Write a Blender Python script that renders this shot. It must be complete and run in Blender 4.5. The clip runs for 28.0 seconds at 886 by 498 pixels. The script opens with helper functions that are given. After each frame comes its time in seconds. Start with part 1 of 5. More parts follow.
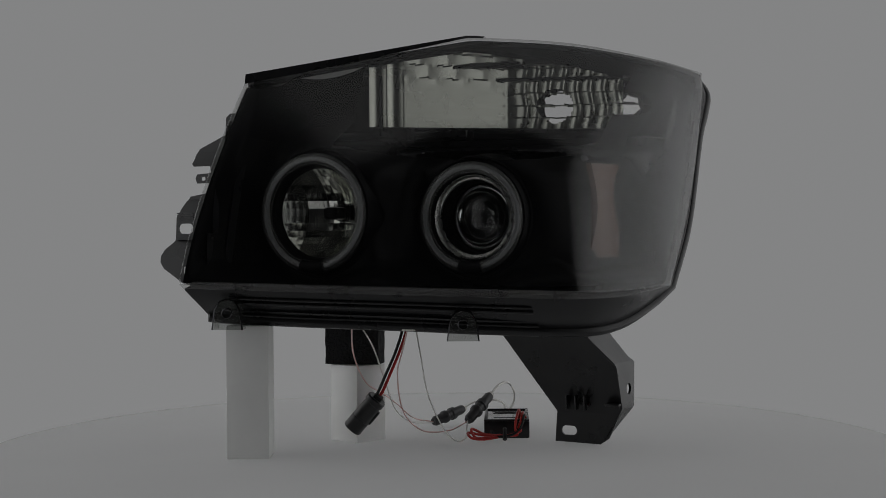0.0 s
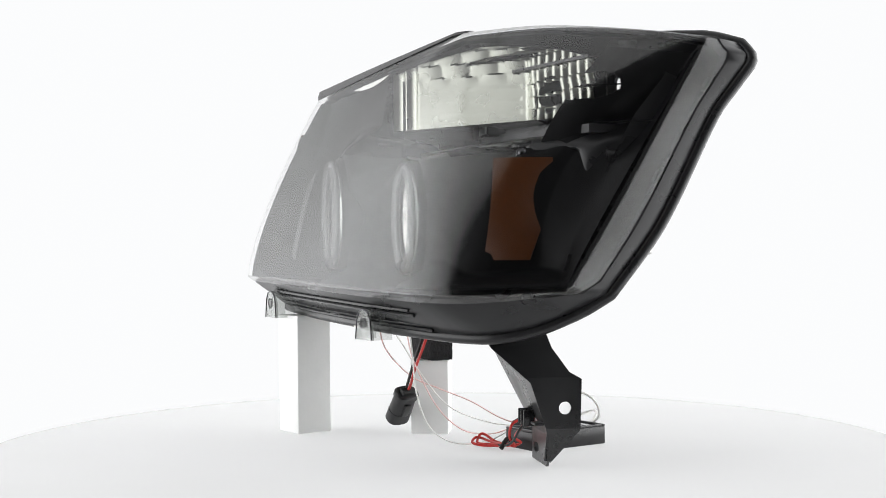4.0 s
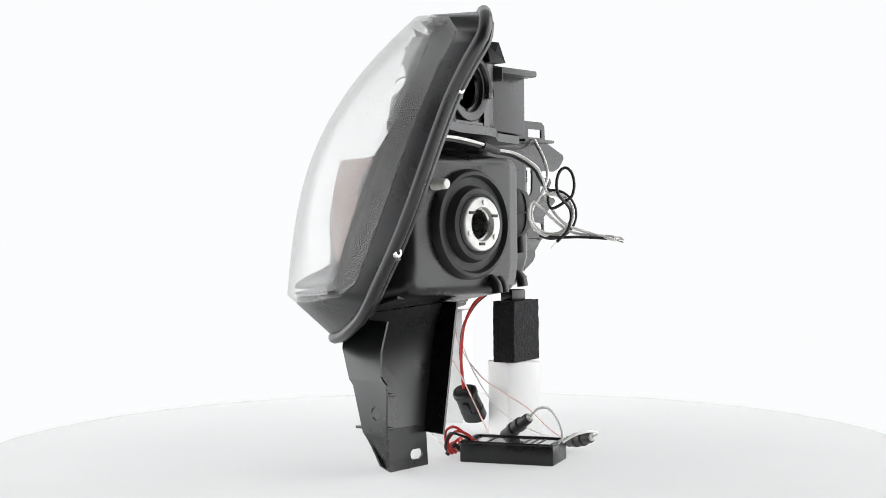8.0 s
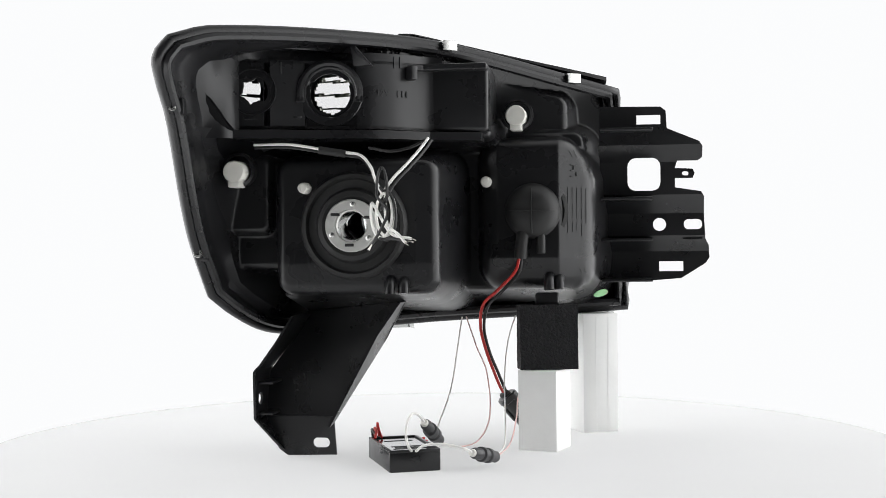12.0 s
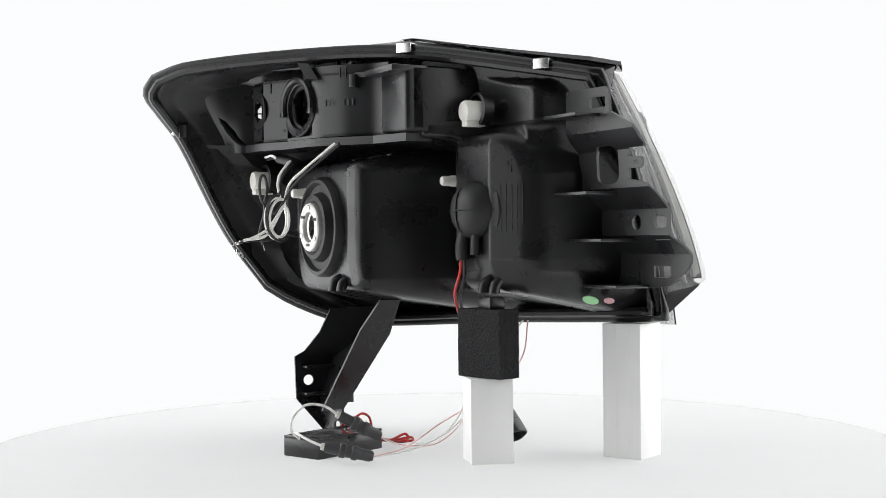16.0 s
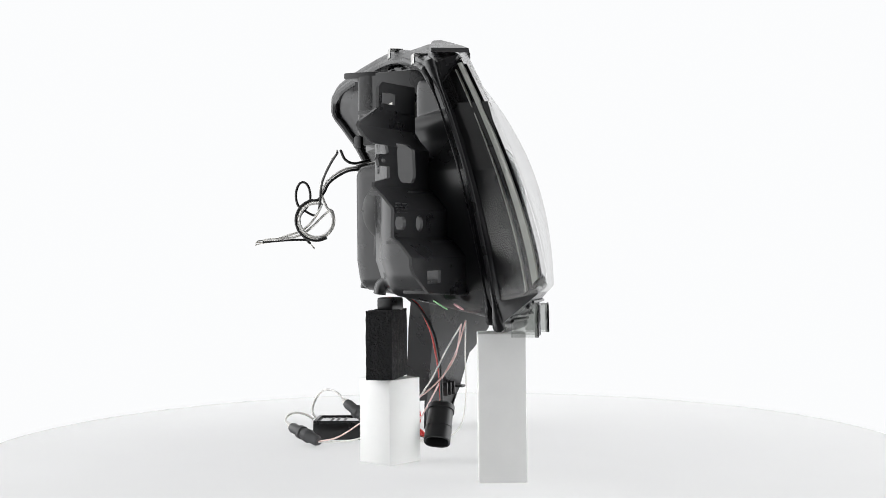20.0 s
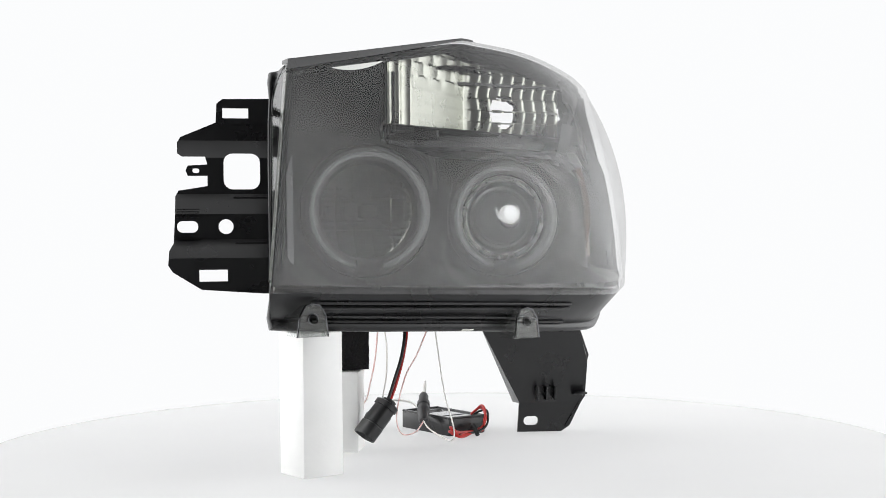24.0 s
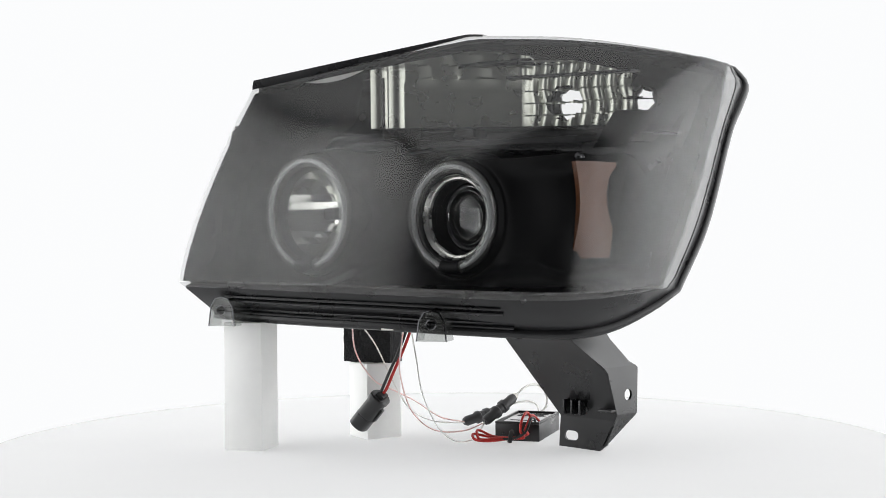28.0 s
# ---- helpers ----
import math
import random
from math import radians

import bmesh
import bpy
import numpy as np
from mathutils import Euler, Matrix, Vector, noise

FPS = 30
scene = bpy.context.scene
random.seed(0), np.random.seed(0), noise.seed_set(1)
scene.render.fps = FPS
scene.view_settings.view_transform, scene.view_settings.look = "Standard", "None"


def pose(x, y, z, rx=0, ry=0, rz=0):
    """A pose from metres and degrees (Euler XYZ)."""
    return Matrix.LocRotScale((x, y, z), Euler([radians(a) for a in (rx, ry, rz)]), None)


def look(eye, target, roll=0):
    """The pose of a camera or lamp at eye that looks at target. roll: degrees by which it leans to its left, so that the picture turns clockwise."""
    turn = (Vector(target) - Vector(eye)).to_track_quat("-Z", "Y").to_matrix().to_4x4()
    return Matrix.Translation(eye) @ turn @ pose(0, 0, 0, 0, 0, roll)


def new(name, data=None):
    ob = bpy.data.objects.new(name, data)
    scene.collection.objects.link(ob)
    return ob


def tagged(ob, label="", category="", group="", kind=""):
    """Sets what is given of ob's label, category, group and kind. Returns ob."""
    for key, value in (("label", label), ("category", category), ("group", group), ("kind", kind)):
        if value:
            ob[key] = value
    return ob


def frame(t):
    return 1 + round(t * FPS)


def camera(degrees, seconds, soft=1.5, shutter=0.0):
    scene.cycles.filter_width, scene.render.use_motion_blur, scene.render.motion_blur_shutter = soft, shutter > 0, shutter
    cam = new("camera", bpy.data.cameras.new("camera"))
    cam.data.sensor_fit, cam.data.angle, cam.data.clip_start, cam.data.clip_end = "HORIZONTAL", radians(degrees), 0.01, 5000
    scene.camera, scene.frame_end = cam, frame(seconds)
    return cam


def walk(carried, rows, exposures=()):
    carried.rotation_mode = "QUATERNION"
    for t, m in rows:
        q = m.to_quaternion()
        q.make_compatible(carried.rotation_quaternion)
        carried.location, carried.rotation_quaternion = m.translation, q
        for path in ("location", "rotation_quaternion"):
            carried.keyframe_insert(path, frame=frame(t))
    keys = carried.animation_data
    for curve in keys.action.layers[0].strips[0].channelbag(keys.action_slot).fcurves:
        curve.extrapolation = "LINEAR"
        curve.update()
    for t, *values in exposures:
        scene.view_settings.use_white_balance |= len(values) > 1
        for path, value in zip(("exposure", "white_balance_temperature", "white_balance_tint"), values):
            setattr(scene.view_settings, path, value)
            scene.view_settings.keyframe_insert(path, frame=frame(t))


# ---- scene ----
from mathutils.bvhtree import BVHTree

# camera: stands still before the turntable
cam = camera(36.72, 28.0, soft=0.85)
EYE = (0.0, -1.28, 0.1982)
VIEW = look(EYE, (0.001, 0.0, 0.1889), roll=-0.54)
walk(cam, [(0.0, VIEW), (28.0, VIEW)],
     exposures=[(0.0, -2.1), (0.5, -1.22), (1.0, -0.5), (1.35, 0.0), (1.6, 0.0), (28.0, 0.0)])

LAMP_TURN = -25.3          # degrees by which the headlight's own axes stand turned at the start


def turn_at(t):
    """Degrees by which the turntable has turned after t seconds."""
    w = 2 * math.pi * t / 27.0
    return -(13.4171 * t - 0.749 * math.sin(w) - 0.8795 * (math.cos(w) - 1))


# world: the unlit studio outside the white tent
world = bpy.data.worlds.new("world")
scene.world = world
world.use_nodes = True
world.node_tree.nodes["Background"].inputs[0].default_value = (0.02, 0.021, 0.023, 1)
world.node_tree.nodes["Background"].inputs[1].default_value = 1.0
# glow painted into the tent's fabric, with the shares of back and roof
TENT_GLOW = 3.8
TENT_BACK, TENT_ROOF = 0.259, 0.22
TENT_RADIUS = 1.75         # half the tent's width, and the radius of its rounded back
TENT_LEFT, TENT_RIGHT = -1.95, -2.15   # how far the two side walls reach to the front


# ---------------------------------------------------------------- materials
def material(name):
    m = bpy.data.materials.new(name)
    m.use_nodes = True
    nt = m.node_tree
    nt.nodes.clear()
    out = nt.nodes.new("ShaderNodeOutputMaterial")
    return m, nt, out


def link(nt, a, b):
    nt.links.new(a, b)


def surface(name, color, rough=0.4, metal=0.0, vary=0.12, scale=60.0, bump=0.05, fine=900.0, spec=0.5, wear=0.0, depth=0.0004, subsurface=0.0, glow=0.0):
    """A procedural paint, plastic or metal: tone and gloss vary at two scales, with a fine grain in the relief."""
    m, nt, out = material(name)
    b = nt.nodes.new("ShaderNodeBsdfPrincipled")
    co = nt.nodes.new("ShaderNodeTexCoord")
    n1 = nt.nodes.new("ShaderNodeTexNoise")
    n1.inputs["Scale"].default_value = scale
    n1.inputs["Detail"].default_value = 4
    n2 = nt.nodes.new("ShaderNodeTexNoise")
    n2.inputs["Scale"].default_value = fine
    n2.inputs["Detail"].default_value = 2
    link(nt, co.outputs["Object"], n1.inputs["Vector"])
    link(nt, co.outputs["Object"], n2.inputs["Vector"])
    ramp = nt.nodes.new("ShaderNodeMapRange")
    ramp.inputs[1].default_value, ramp.inputs[2].default_value = 0.3, 0.7
    ramp.inputs[3].default_value, ramp.inputs[4].default_value = 1 - vary, 1 + vary
    link(nt, n1.outputs["Fac"], ramp.inputs[0])
    mix = nt.nodes.new("ShaderNodeVectorMath")
    mix.operation = "SCALE"
    mix.inputs[0].default_value = color
    link(nt, ramp.outputs[0], mix.inputs["Scale"])
    link(nt, mix.outputs[0], b.inputs["Base Color"])
    r2 = nt.nodes.new("ShaderNodeMapRange")
    r2.inputs[1].default_value, r2.inputs[2].default_value = 0.3, 0.7
    r2.inputs[3].default_value, r2.inputs[4].default_value = max(0.02, rough * (1 - vary)), min(1, rough * (1 + vary) + wear)
    link(nt, n1.outputs["Fac"], r2.inputs[0])
    link(nt, r2.outputs[0], b.inputs["Roughness"])
    b.inputs["Metallic"].default_value = metal
    b.inputs["Specular IOR Level"].default_value = spec
    if subsurface:
        b.inputs["Subsurface Weight"].default_value = subsurface
        b.inputs["Subsurface Radius"].default_value = (0.004, 0.004, 0.004)
    if bump:
        bp = nt.nodes.new("ShaderNodeBump")
        bp.inputs["Strength"].default_value = bump
        bp.inputs["Distance"].default_value = depth
        link(nt, n2.outputs["Fac"], bp.inputs["Height"])
        link(nt, bp.outputs[0], b.inputs["Normal"])
    if glow:
        b.inputs["Emission Color"].default_value = (1, 1, 1, 1)
        b.inputs["Emission Strength"].default_value = glow
    link(nt, b.outputs[0], out.inputs["Surface"])
    return m


def clear_plastic(name, tint, ior=1.5, rough=0.02, haze=0.0):
    """Clear moulded plastic: sees through, with gloss by its angle."""
    m, nt, out = material(name)
    tr = nt.nodes.new("ShaderNodeBsdfTransparent")
    tr.inputs[0].default_value = (*tint, 1)
    gl = nt.nodes.new("ShaderNodeBsdfGlossy")
    gl.inputs["Roughness"].default_value = rough
    lw = nt.nodes.new("ShaderNodeLayerWeight")
    lw.inputs["Blend"].default_value = 0.5
    pw = nt.nodes.new("ShaderNodeMath")
    pw.operation = "POWER"
    pw.inputs[1].default_value = 4.5
    link(nt, lw.outputs["Facing"], pw.inputs[0])
    fr = nt.nodes.new("ShaderNodeMath")
    fr.operation = "MULTIPLY_ADD"
    f0 = ((ior - 1) / (ior + 1)) ** 2
    fr.inputs[1].default_value, fr.inputs[2].default_value = 1 - f0, f0
    link(nt, pw.outputs[0], fr.inputs[0])
    mx = nt.nodes.new("ShaderNodeMixShader")
    link(nt, fr.outputs[0], mx.inputs[0])
    link(nt, tr.outputs[0], mx.inputs[1])
    link(nt, gl.outputs[0], mx.inputs[2])
    if haze:
        df = nt.nodes.new("ShaderNodeBsdfDiffuse")
        df.inputs[0].default_value = (0.7, 0.7, 0.68, 1)
        m2 = nt.nodes.new("ShaderNodeMixShader")
        m2.inputs[0].default_value = haze
        link(nt, mx.outputs[0], m2.inputs[1])
        link(nt, df.outputs[0], m2.inputs[2])
        mx = m2
    link(nt, mx.outputs[0], out.inputs["Surface"])
    return m


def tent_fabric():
    """White fabric, its light painted in as glow: brightest at both sides, fading towards the open front and the roof.
    """
    m, nt, out = material("painted_glow_fabric")
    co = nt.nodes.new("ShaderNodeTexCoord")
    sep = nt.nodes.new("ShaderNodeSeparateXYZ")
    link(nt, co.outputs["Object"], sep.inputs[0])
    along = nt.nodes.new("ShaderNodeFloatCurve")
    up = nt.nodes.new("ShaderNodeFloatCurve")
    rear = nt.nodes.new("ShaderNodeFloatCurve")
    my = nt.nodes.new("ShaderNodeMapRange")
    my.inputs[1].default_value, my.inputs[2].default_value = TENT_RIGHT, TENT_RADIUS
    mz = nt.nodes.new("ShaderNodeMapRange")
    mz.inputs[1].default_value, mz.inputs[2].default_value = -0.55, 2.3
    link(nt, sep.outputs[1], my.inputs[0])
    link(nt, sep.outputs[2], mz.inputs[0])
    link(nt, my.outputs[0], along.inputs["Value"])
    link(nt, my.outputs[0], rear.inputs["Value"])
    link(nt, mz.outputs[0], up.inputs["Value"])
    # painted falloff: the glow from front to back, with height, and over the rear
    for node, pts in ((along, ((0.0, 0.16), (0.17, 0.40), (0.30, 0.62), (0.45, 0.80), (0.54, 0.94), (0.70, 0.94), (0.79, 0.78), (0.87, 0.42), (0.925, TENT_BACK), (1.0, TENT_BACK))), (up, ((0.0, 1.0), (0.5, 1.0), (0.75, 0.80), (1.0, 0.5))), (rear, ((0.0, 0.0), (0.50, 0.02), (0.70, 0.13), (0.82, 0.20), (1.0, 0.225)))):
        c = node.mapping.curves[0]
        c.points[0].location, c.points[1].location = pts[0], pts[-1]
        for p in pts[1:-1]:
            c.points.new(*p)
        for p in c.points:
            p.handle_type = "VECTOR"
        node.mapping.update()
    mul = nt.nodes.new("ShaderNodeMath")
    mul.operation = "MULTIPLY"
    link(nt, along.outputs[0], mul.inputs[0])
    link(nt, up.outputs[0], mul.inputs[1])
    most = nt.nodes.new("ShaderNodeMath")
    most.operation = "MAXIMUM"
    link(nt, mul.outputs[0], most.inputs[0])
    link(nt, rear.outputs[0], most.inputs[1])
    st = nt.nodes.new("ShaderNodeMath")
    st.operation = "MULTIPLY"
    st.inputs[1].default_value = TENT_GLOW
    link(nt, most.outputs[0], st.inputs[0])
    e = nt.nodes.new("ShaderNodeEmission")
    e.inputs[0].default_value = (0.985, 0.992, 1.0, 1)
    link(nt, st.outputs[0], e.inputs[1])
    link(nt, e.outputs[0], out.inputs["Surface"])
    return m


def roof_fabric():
    """The white roof of the tent: its dimmer light is painted in as a nearly even glow."""
    m, nt, out = material("dim_glow_fabric")
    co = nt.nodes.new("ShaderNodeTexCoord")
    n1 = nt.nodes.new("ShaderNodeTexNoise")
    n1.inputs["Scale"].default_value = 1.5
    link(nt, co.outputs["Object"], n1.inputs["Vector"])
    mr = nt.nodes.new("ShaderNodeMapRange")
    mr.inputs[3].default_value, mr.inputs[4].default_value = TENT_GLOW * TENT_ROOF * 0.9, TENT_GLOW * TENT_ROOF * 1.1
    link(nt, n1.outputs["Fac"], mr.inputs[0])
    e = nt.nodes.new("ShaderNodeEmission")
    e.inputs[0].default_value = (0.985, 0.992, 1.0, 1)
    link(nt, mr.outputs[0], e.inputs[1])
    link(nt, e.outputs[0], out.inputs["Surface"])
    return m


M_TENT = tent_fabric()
M_ROOF = roof_fabric()
M_ROOM = surface("dark_studio_wall", (0.06, 0.06, 0.062), rough=0.8, scale=2, fine=40)
def milky_acrylic():
    """White acrylic sheet that lets part of the light through from below."""
    m, nt, out = material("milky_white_acrylic")
    co = nt.nodes.new("ShaderNodeTexCoord")
    n1 = nt.nodes.new("ShaderNodeTexNoise")
    n1.inputs["Scale"].default_value = 9.0
    n1.inputs["Detail"].default_value = 5
    link(nt, co.outputs["Object"], n1.inputs["Vector"])
    tone = nt.nodes.new("ShaderNodeMapRange")
    tone.inputs[3].default_value, tone.inputs[4].default_value = 0.535, 0.555
    link(nt, n1.outputs["Fac"], tone.inputs[0])
    col = nt.nodes.new("ShaderNodeCombineColor")
    for k in range(3):
        link(nt, tone.outputs[0], col.inputs[k])
    df, tl, mx = nt.nodes.new("ShaderNodeBsdfDiffuse"), nt.nodes.new("ShaderNodeBsdfTranslucent"), nt.nodes.new("ShaderNodeMixShader")
    link(nt, col.outputs[0], df.inputs[0])
    link(nt, col.outputs[0], tl.inputs[0])
    mx.inputs[0].default_value = 0.27
    link(nt, df.outputs[0], mx.inputs[1])
    link(nt, tl.outputs[0], mx.inputs[2])
    link(nt, mx.outputs[0], out.inputs["Surface"])
    return m


M_TABLE = milky_acrylic()
M_HOUSING = surface("black_moulded_plastic", (0.012, 0.012, 0.013), rough=0.27, vary=0.14, scale=28, bump=0.02, fine=700, wear=0.05, spec=0.40)
M_BRACKET = surface("black_bracket_plastic", (0.014, 0.014, 0.015), rough=0.28, vary=0.12, scale=35, fine=800, bump=0.03, wear=0.05)
M_BEZEL = surface("satin_black_bezel", (0.004, 0.004, 0.0045), rough=0.36, vary=0.10, scale=30, bump=0.0, spec=0.06)
M_RUBBER = surface("black_rubber", (0.010, 0.010, 0.010), rough=0.6, vary=0.15, scale=80, bump=0.1)
M_FOAM = surface("black_foam", (0.016, 0.016, 0.017), rough=0.95, vary=0.35, scale=160, fine=420, bump=0.9, depth=0.003, spec=0.2)
M_POST = surface("white_painted_board", (0.88, 0.88, 0.865), rough=0.55, vary=0.03, scale=25, fine=260, bump=0.12, depth=0.001)
M_CHROME = surface("chrome_reflector", (0.43, 0.44, 0.39), rough=0.28, metal=1.0, vary=0.06, scale=40, bump=0.0)
M_MIRROR = surface("polished_reflector", (0.78, 0.79, 0.74), rough=0.10, metal=1.0, vary=0.08, scale=60, bump=0.0)
M_STEEL = surface("bright_steel", (0.62, 0.62, 0.60), rough=0.28, metal=1.0, vary=0.12, scale=120, bump=0.05)
M_SMOKE = surface("dark_smoked_chrome", (0.10, 0.10, 0.105), rough=0.10, metal=1.0, vary=0.1, scale=40, bump=0.0)
M_TUBE = surface("frosted_light_tube", (0.20, 0.205, 0.21), rough=0.16, vary=0.08, scale=60, bump=0.02, glow=0.012)
M_AMBER = surface("amber_reflector_plastic", (0.074, 0.020, 0.0015), rough=0.30, vary=0.05, scale=120, fine=1100, bump=0.35, depth=0.001)
M_TRIM_GLINT = surface("pale_grey_trim_glint", (0.42, 0.43, 0.40), rough=0.35, vary=0.1, scale=60, bump=0.0)
M_ZINC = surface("pale_zinc_plate", (0.52, 0.52, 0.50), rough=0.5, metal=0.55, vary=0.08, scale=150, bump=0.05)
M_SATIN = surface("satin_chrome_glint", (0.62, 0.62, 0.60), rough=0.38, metal=0.45, vary=0.06, scale=60, bump=0.0)
M_WHITE = surface("white_nylon", (0.72, 0.71, 0.66), rough=0.4, vary=0.05, scale=90, bump=0.05)
M_WIRE_RED = surface("red_wire", (0.50, 0.025, 0.02), rough=0.4, vary=0.1, scale=120, bump=0.03)
M_WIRE_BLACK = surface("black_wire", (0.012, 0.012, 0.012), rough=0.4, vary=0.15, scale=120, bump=0.03)
M_WIRE_WHITE = surface("white_wire", (0.86, 0.85, 0.82), rough=0.4, vary=0.06, scale=120, bump=0.03, subsurface=0.5)
M_WIRE_PINK = surface("pink_wire", (0.86, 0.64, 0.62), rough=0.4, vary=0.08, scale=120, bump=0.03, subsurface=0.9)
M_COPPER = surface("bare_tinned_wire", (0.6, 0.58, 0.54), rough=0.35, metal=0.9, vary=0.15, scale=300, bump=0.05)
M_PLUG = surface("black_connector_plastic", (0.016, 0.016, 0.017), rough=0.38, vary=0.15, scale=90, bump=0.06)
M_GREYPLUG = surface("grey_rubber_sleeve", (0.045, 0.045, 0.047), rough=0.5, vary=0.2, scale=90, bump=0.08)
M_BOX = surface("black_inverter_case", (0.012, 0.012, 0.013), rough=0.3, vary=0.15, scale=60, bump=0.08)
M_LABEL = surface("silver_label", (0.36, 0.36, 0.37), rough=0.10, metal=0.9, vary=0.08, scale=60, bump=0.02)
M_PRINT = surface("black_print", (0.03, 0.03, 0.03), rough=0.5, vary=0.1, bump=0.0)
M_GREEN = surface("green_paint_mark", (0.30, 0.62, 0.30), rough=0.5, vary=0.1, scale=90, bump=0.05)
M_PINKMARK = surface("pink_paint_mark", (0.62, 0.36, 0.38), rough=0.5, vary=0.1, scale=90, bump=0.05)
M_LENS = clear_plastic("clear_lens", (0.90, 0.90, 0.90), ior=1.82, rough=0.145)
M_CLEAR = clear_plastic("clear_tab", (0.72, 0.73, 0.72), ior=1.5, rough=0.05, haze=0.03)
M_HALO = clear_plastic("clear_light_tube", (0.86, 0.87, 0.87), ior=1.5, rough=0.12, haze=0.08)
M_GLASS = surface("projector_glass", (0.95, 0.96, 0.96), rough=0.02, vary=0.0, bump=0.0)
M_GLASS.node_tree.nodes["Principled BSDF"].inputs["Transmission Weight"].default_value = 1.0


# ---------------------------------------------------------------- mesh helpers
def part(name, bm, mat, parent, label="", smooth=40):
    """Links a bmesh as one mesh object under a thing or part."""
    me = bpy.data.meshes.new(name)
    bmesh.ops.recalc_face_normals(bm, faces=bm.faces)
    bm.to_mesh(me)
    bm.free()
    me.materials.append(mat)
    if smooth:
        me.polygons.foreach_set("use_smooth", [True] * len(me.polygons))
        me.set_sharp_from_angle(angle=radians(smooth))
    ob = new(name, me)
    ob.parent = parent
    if label:
        tagged(ob, label=label)
    return ob


def thing(name, m, label, category, group=""):
    ob = new(name)
    ob.empty_display_size = 0.02
    ob.matrix_basis = m
    return tagged(ob, label=label, category=category, group=group)


def V(*a):
    return Vector(a)


def spline(points, n):
    """n + 1 points along a smooth curve through the given ones (Catmull-Rom, by chord)."""
    p = [Vector(q) for q in points]
    ds = [0.0]
    for a, b in zip(p, p[1:]):
        ds.append(ds[-1] + (b - a).length)
    out = []
    for k in range(n + 1):
        s = ds[-1] * k / n
        i = 0
        while i < len(p) - 2 and ds[i + 1] < s:
            i += 1
        t = (s - ds[i]) / max(1e-9, ds[i + 1] - ds[i])
        h = ds[i + 1] - ds[i]
        m0 = (p[i + 1] - p[i - 1]) / (ds[i + 1] - ds[i - 1]) * h if i > 0 else p[1] - p[0]
        m1 = (p[i + 2] - p[i]) / (ds[i + 2] - ds[i]) * h if i + 2 < len(p) else p[-1] - p[-2]
        t2, t3 = t * t, t * t * t
        out.append(p[i] * (2 * t3 - 3 * t2 + 1) + m0 * (t3 - 2 * t2 + t) + p[i + 1] * (-2 * t3 + 3 * t2) + m1 * (t3 - t2))
    return out


def skin(bm, rows, closed=False):
    """Quads between rows of points."""
    vs = [[bm.verts.new(p) for p in r] for r in rows]
    for a, b in zip(vs, vs[1:]):
        n = len(a)
        for i in range(n if closed else n - 1):
            j = (i + 1) % n
            bm.faces.new((a[i], a[j], b[j], b[i]))
    return vs


def cap(bm, ring):
    c = sum((v.co for v in ring), Vector()) / len(ring)
    m = bm.verts.new(c)
    for i in range(len(ring)):
        bm.faces.new((ring[i], ring[(i + 1) % len(ring)], m))


def tube(points, r, n=60, sides=8, bm=None, closed=False, squash=1.0):
    """A round wire or rod along a smooth line; r may be a function of the point's number."""
    bm = bm or bmesh.new()
    pts = spline(points, n) if n else [Vector(p) for p in points]
    rows = []
    up = Vector((0.13, 0.21, 1)).normalized()
    for i, p in enumerate(pts):
        a = pts[max(0, i - 1)] if not closed else pts[i - 1]
        b = pts[min(len(pts) - 1, i + 1)] if not closed else pts[(i + 1) % len(pts)]
        d = (b - a).normalized()
        side = d.cross(up)
        if side.length < 1e-3:
            side = d.cross(Vector((1, 0, 0)))
        side.normalize()
        up2 = side.cross(d).normalized()
        up = (up * 0.3 + up2 * 0.7).normalized()
        rows.append([p + (side * math.cos(k * math.tau / sides) + up2 * squash * math.sin(k * math.tau / sides)) * (r(i) if callable(r) else r) for k in range(sides)])
    if closed:
        rows.append(rows[0])
    vs = skin(bm, rows, closed=True)
    if closed:
        bmesh.ops.remove_doubles(bm, verts=bm.verts, dist=1e-6)
    else:
        cap(bm, vs[0])
        cap(bm, vs[-1])
    return bm


def lathe(profile, axis_at, direction, n=48, bm=None, close=True):
    """A turned shape: (radius, distance along the direction) pairs."""
    bm = bm or bmesh.new()
    d = Vector(direction).normalized()
    side = d.orthogonal().normalized()
    other = d.cross(side)
    rows = []
    for r, h in profile:
        rows.append([Vector(axis_at) + d * h + (side * math.cos(k * math.tau / n) + other * math.sin(k * math.tau / n)) * max(r, 1e-5) for k in range(n)])
    vs = skin(bm, rows, closed=True)
    if close:
        cap(bm, vs[0])
        cap(bm, vs[-1])
    return bm


def block(cx, cy, cz, sx, sy, sz, bevel=0.001, rz=0.0, segments=2, bm=None):
    bm2 = bmesh.new()
    bmesh.ops.create_cube(bm2, size=1.0)
    bmesh.ops.scale(bm2, vec=(sx, sy, sz), verts=bm2.verts)
    if bevel:
        bmesh.ops.bevel(bm2, geom=bm2.edges[:], offset=bevel, segments=segments, affect="EDGES", profile=0.5)
    bmesh.ops.transform(bm2, matrix=pose(cx, cy, cz, 0, 0, rz), verts=bm2.verts)
    if bm is None:
        return bm2
    merge(bm, bm2)
    return bm


def merge(bm, other):
    me = bpy.data.meshes.new("tmp")
    other.to_mesh(me)
    other.free()
    bm.from_mesh(me)
    bpy.data.meshes.remove(me)


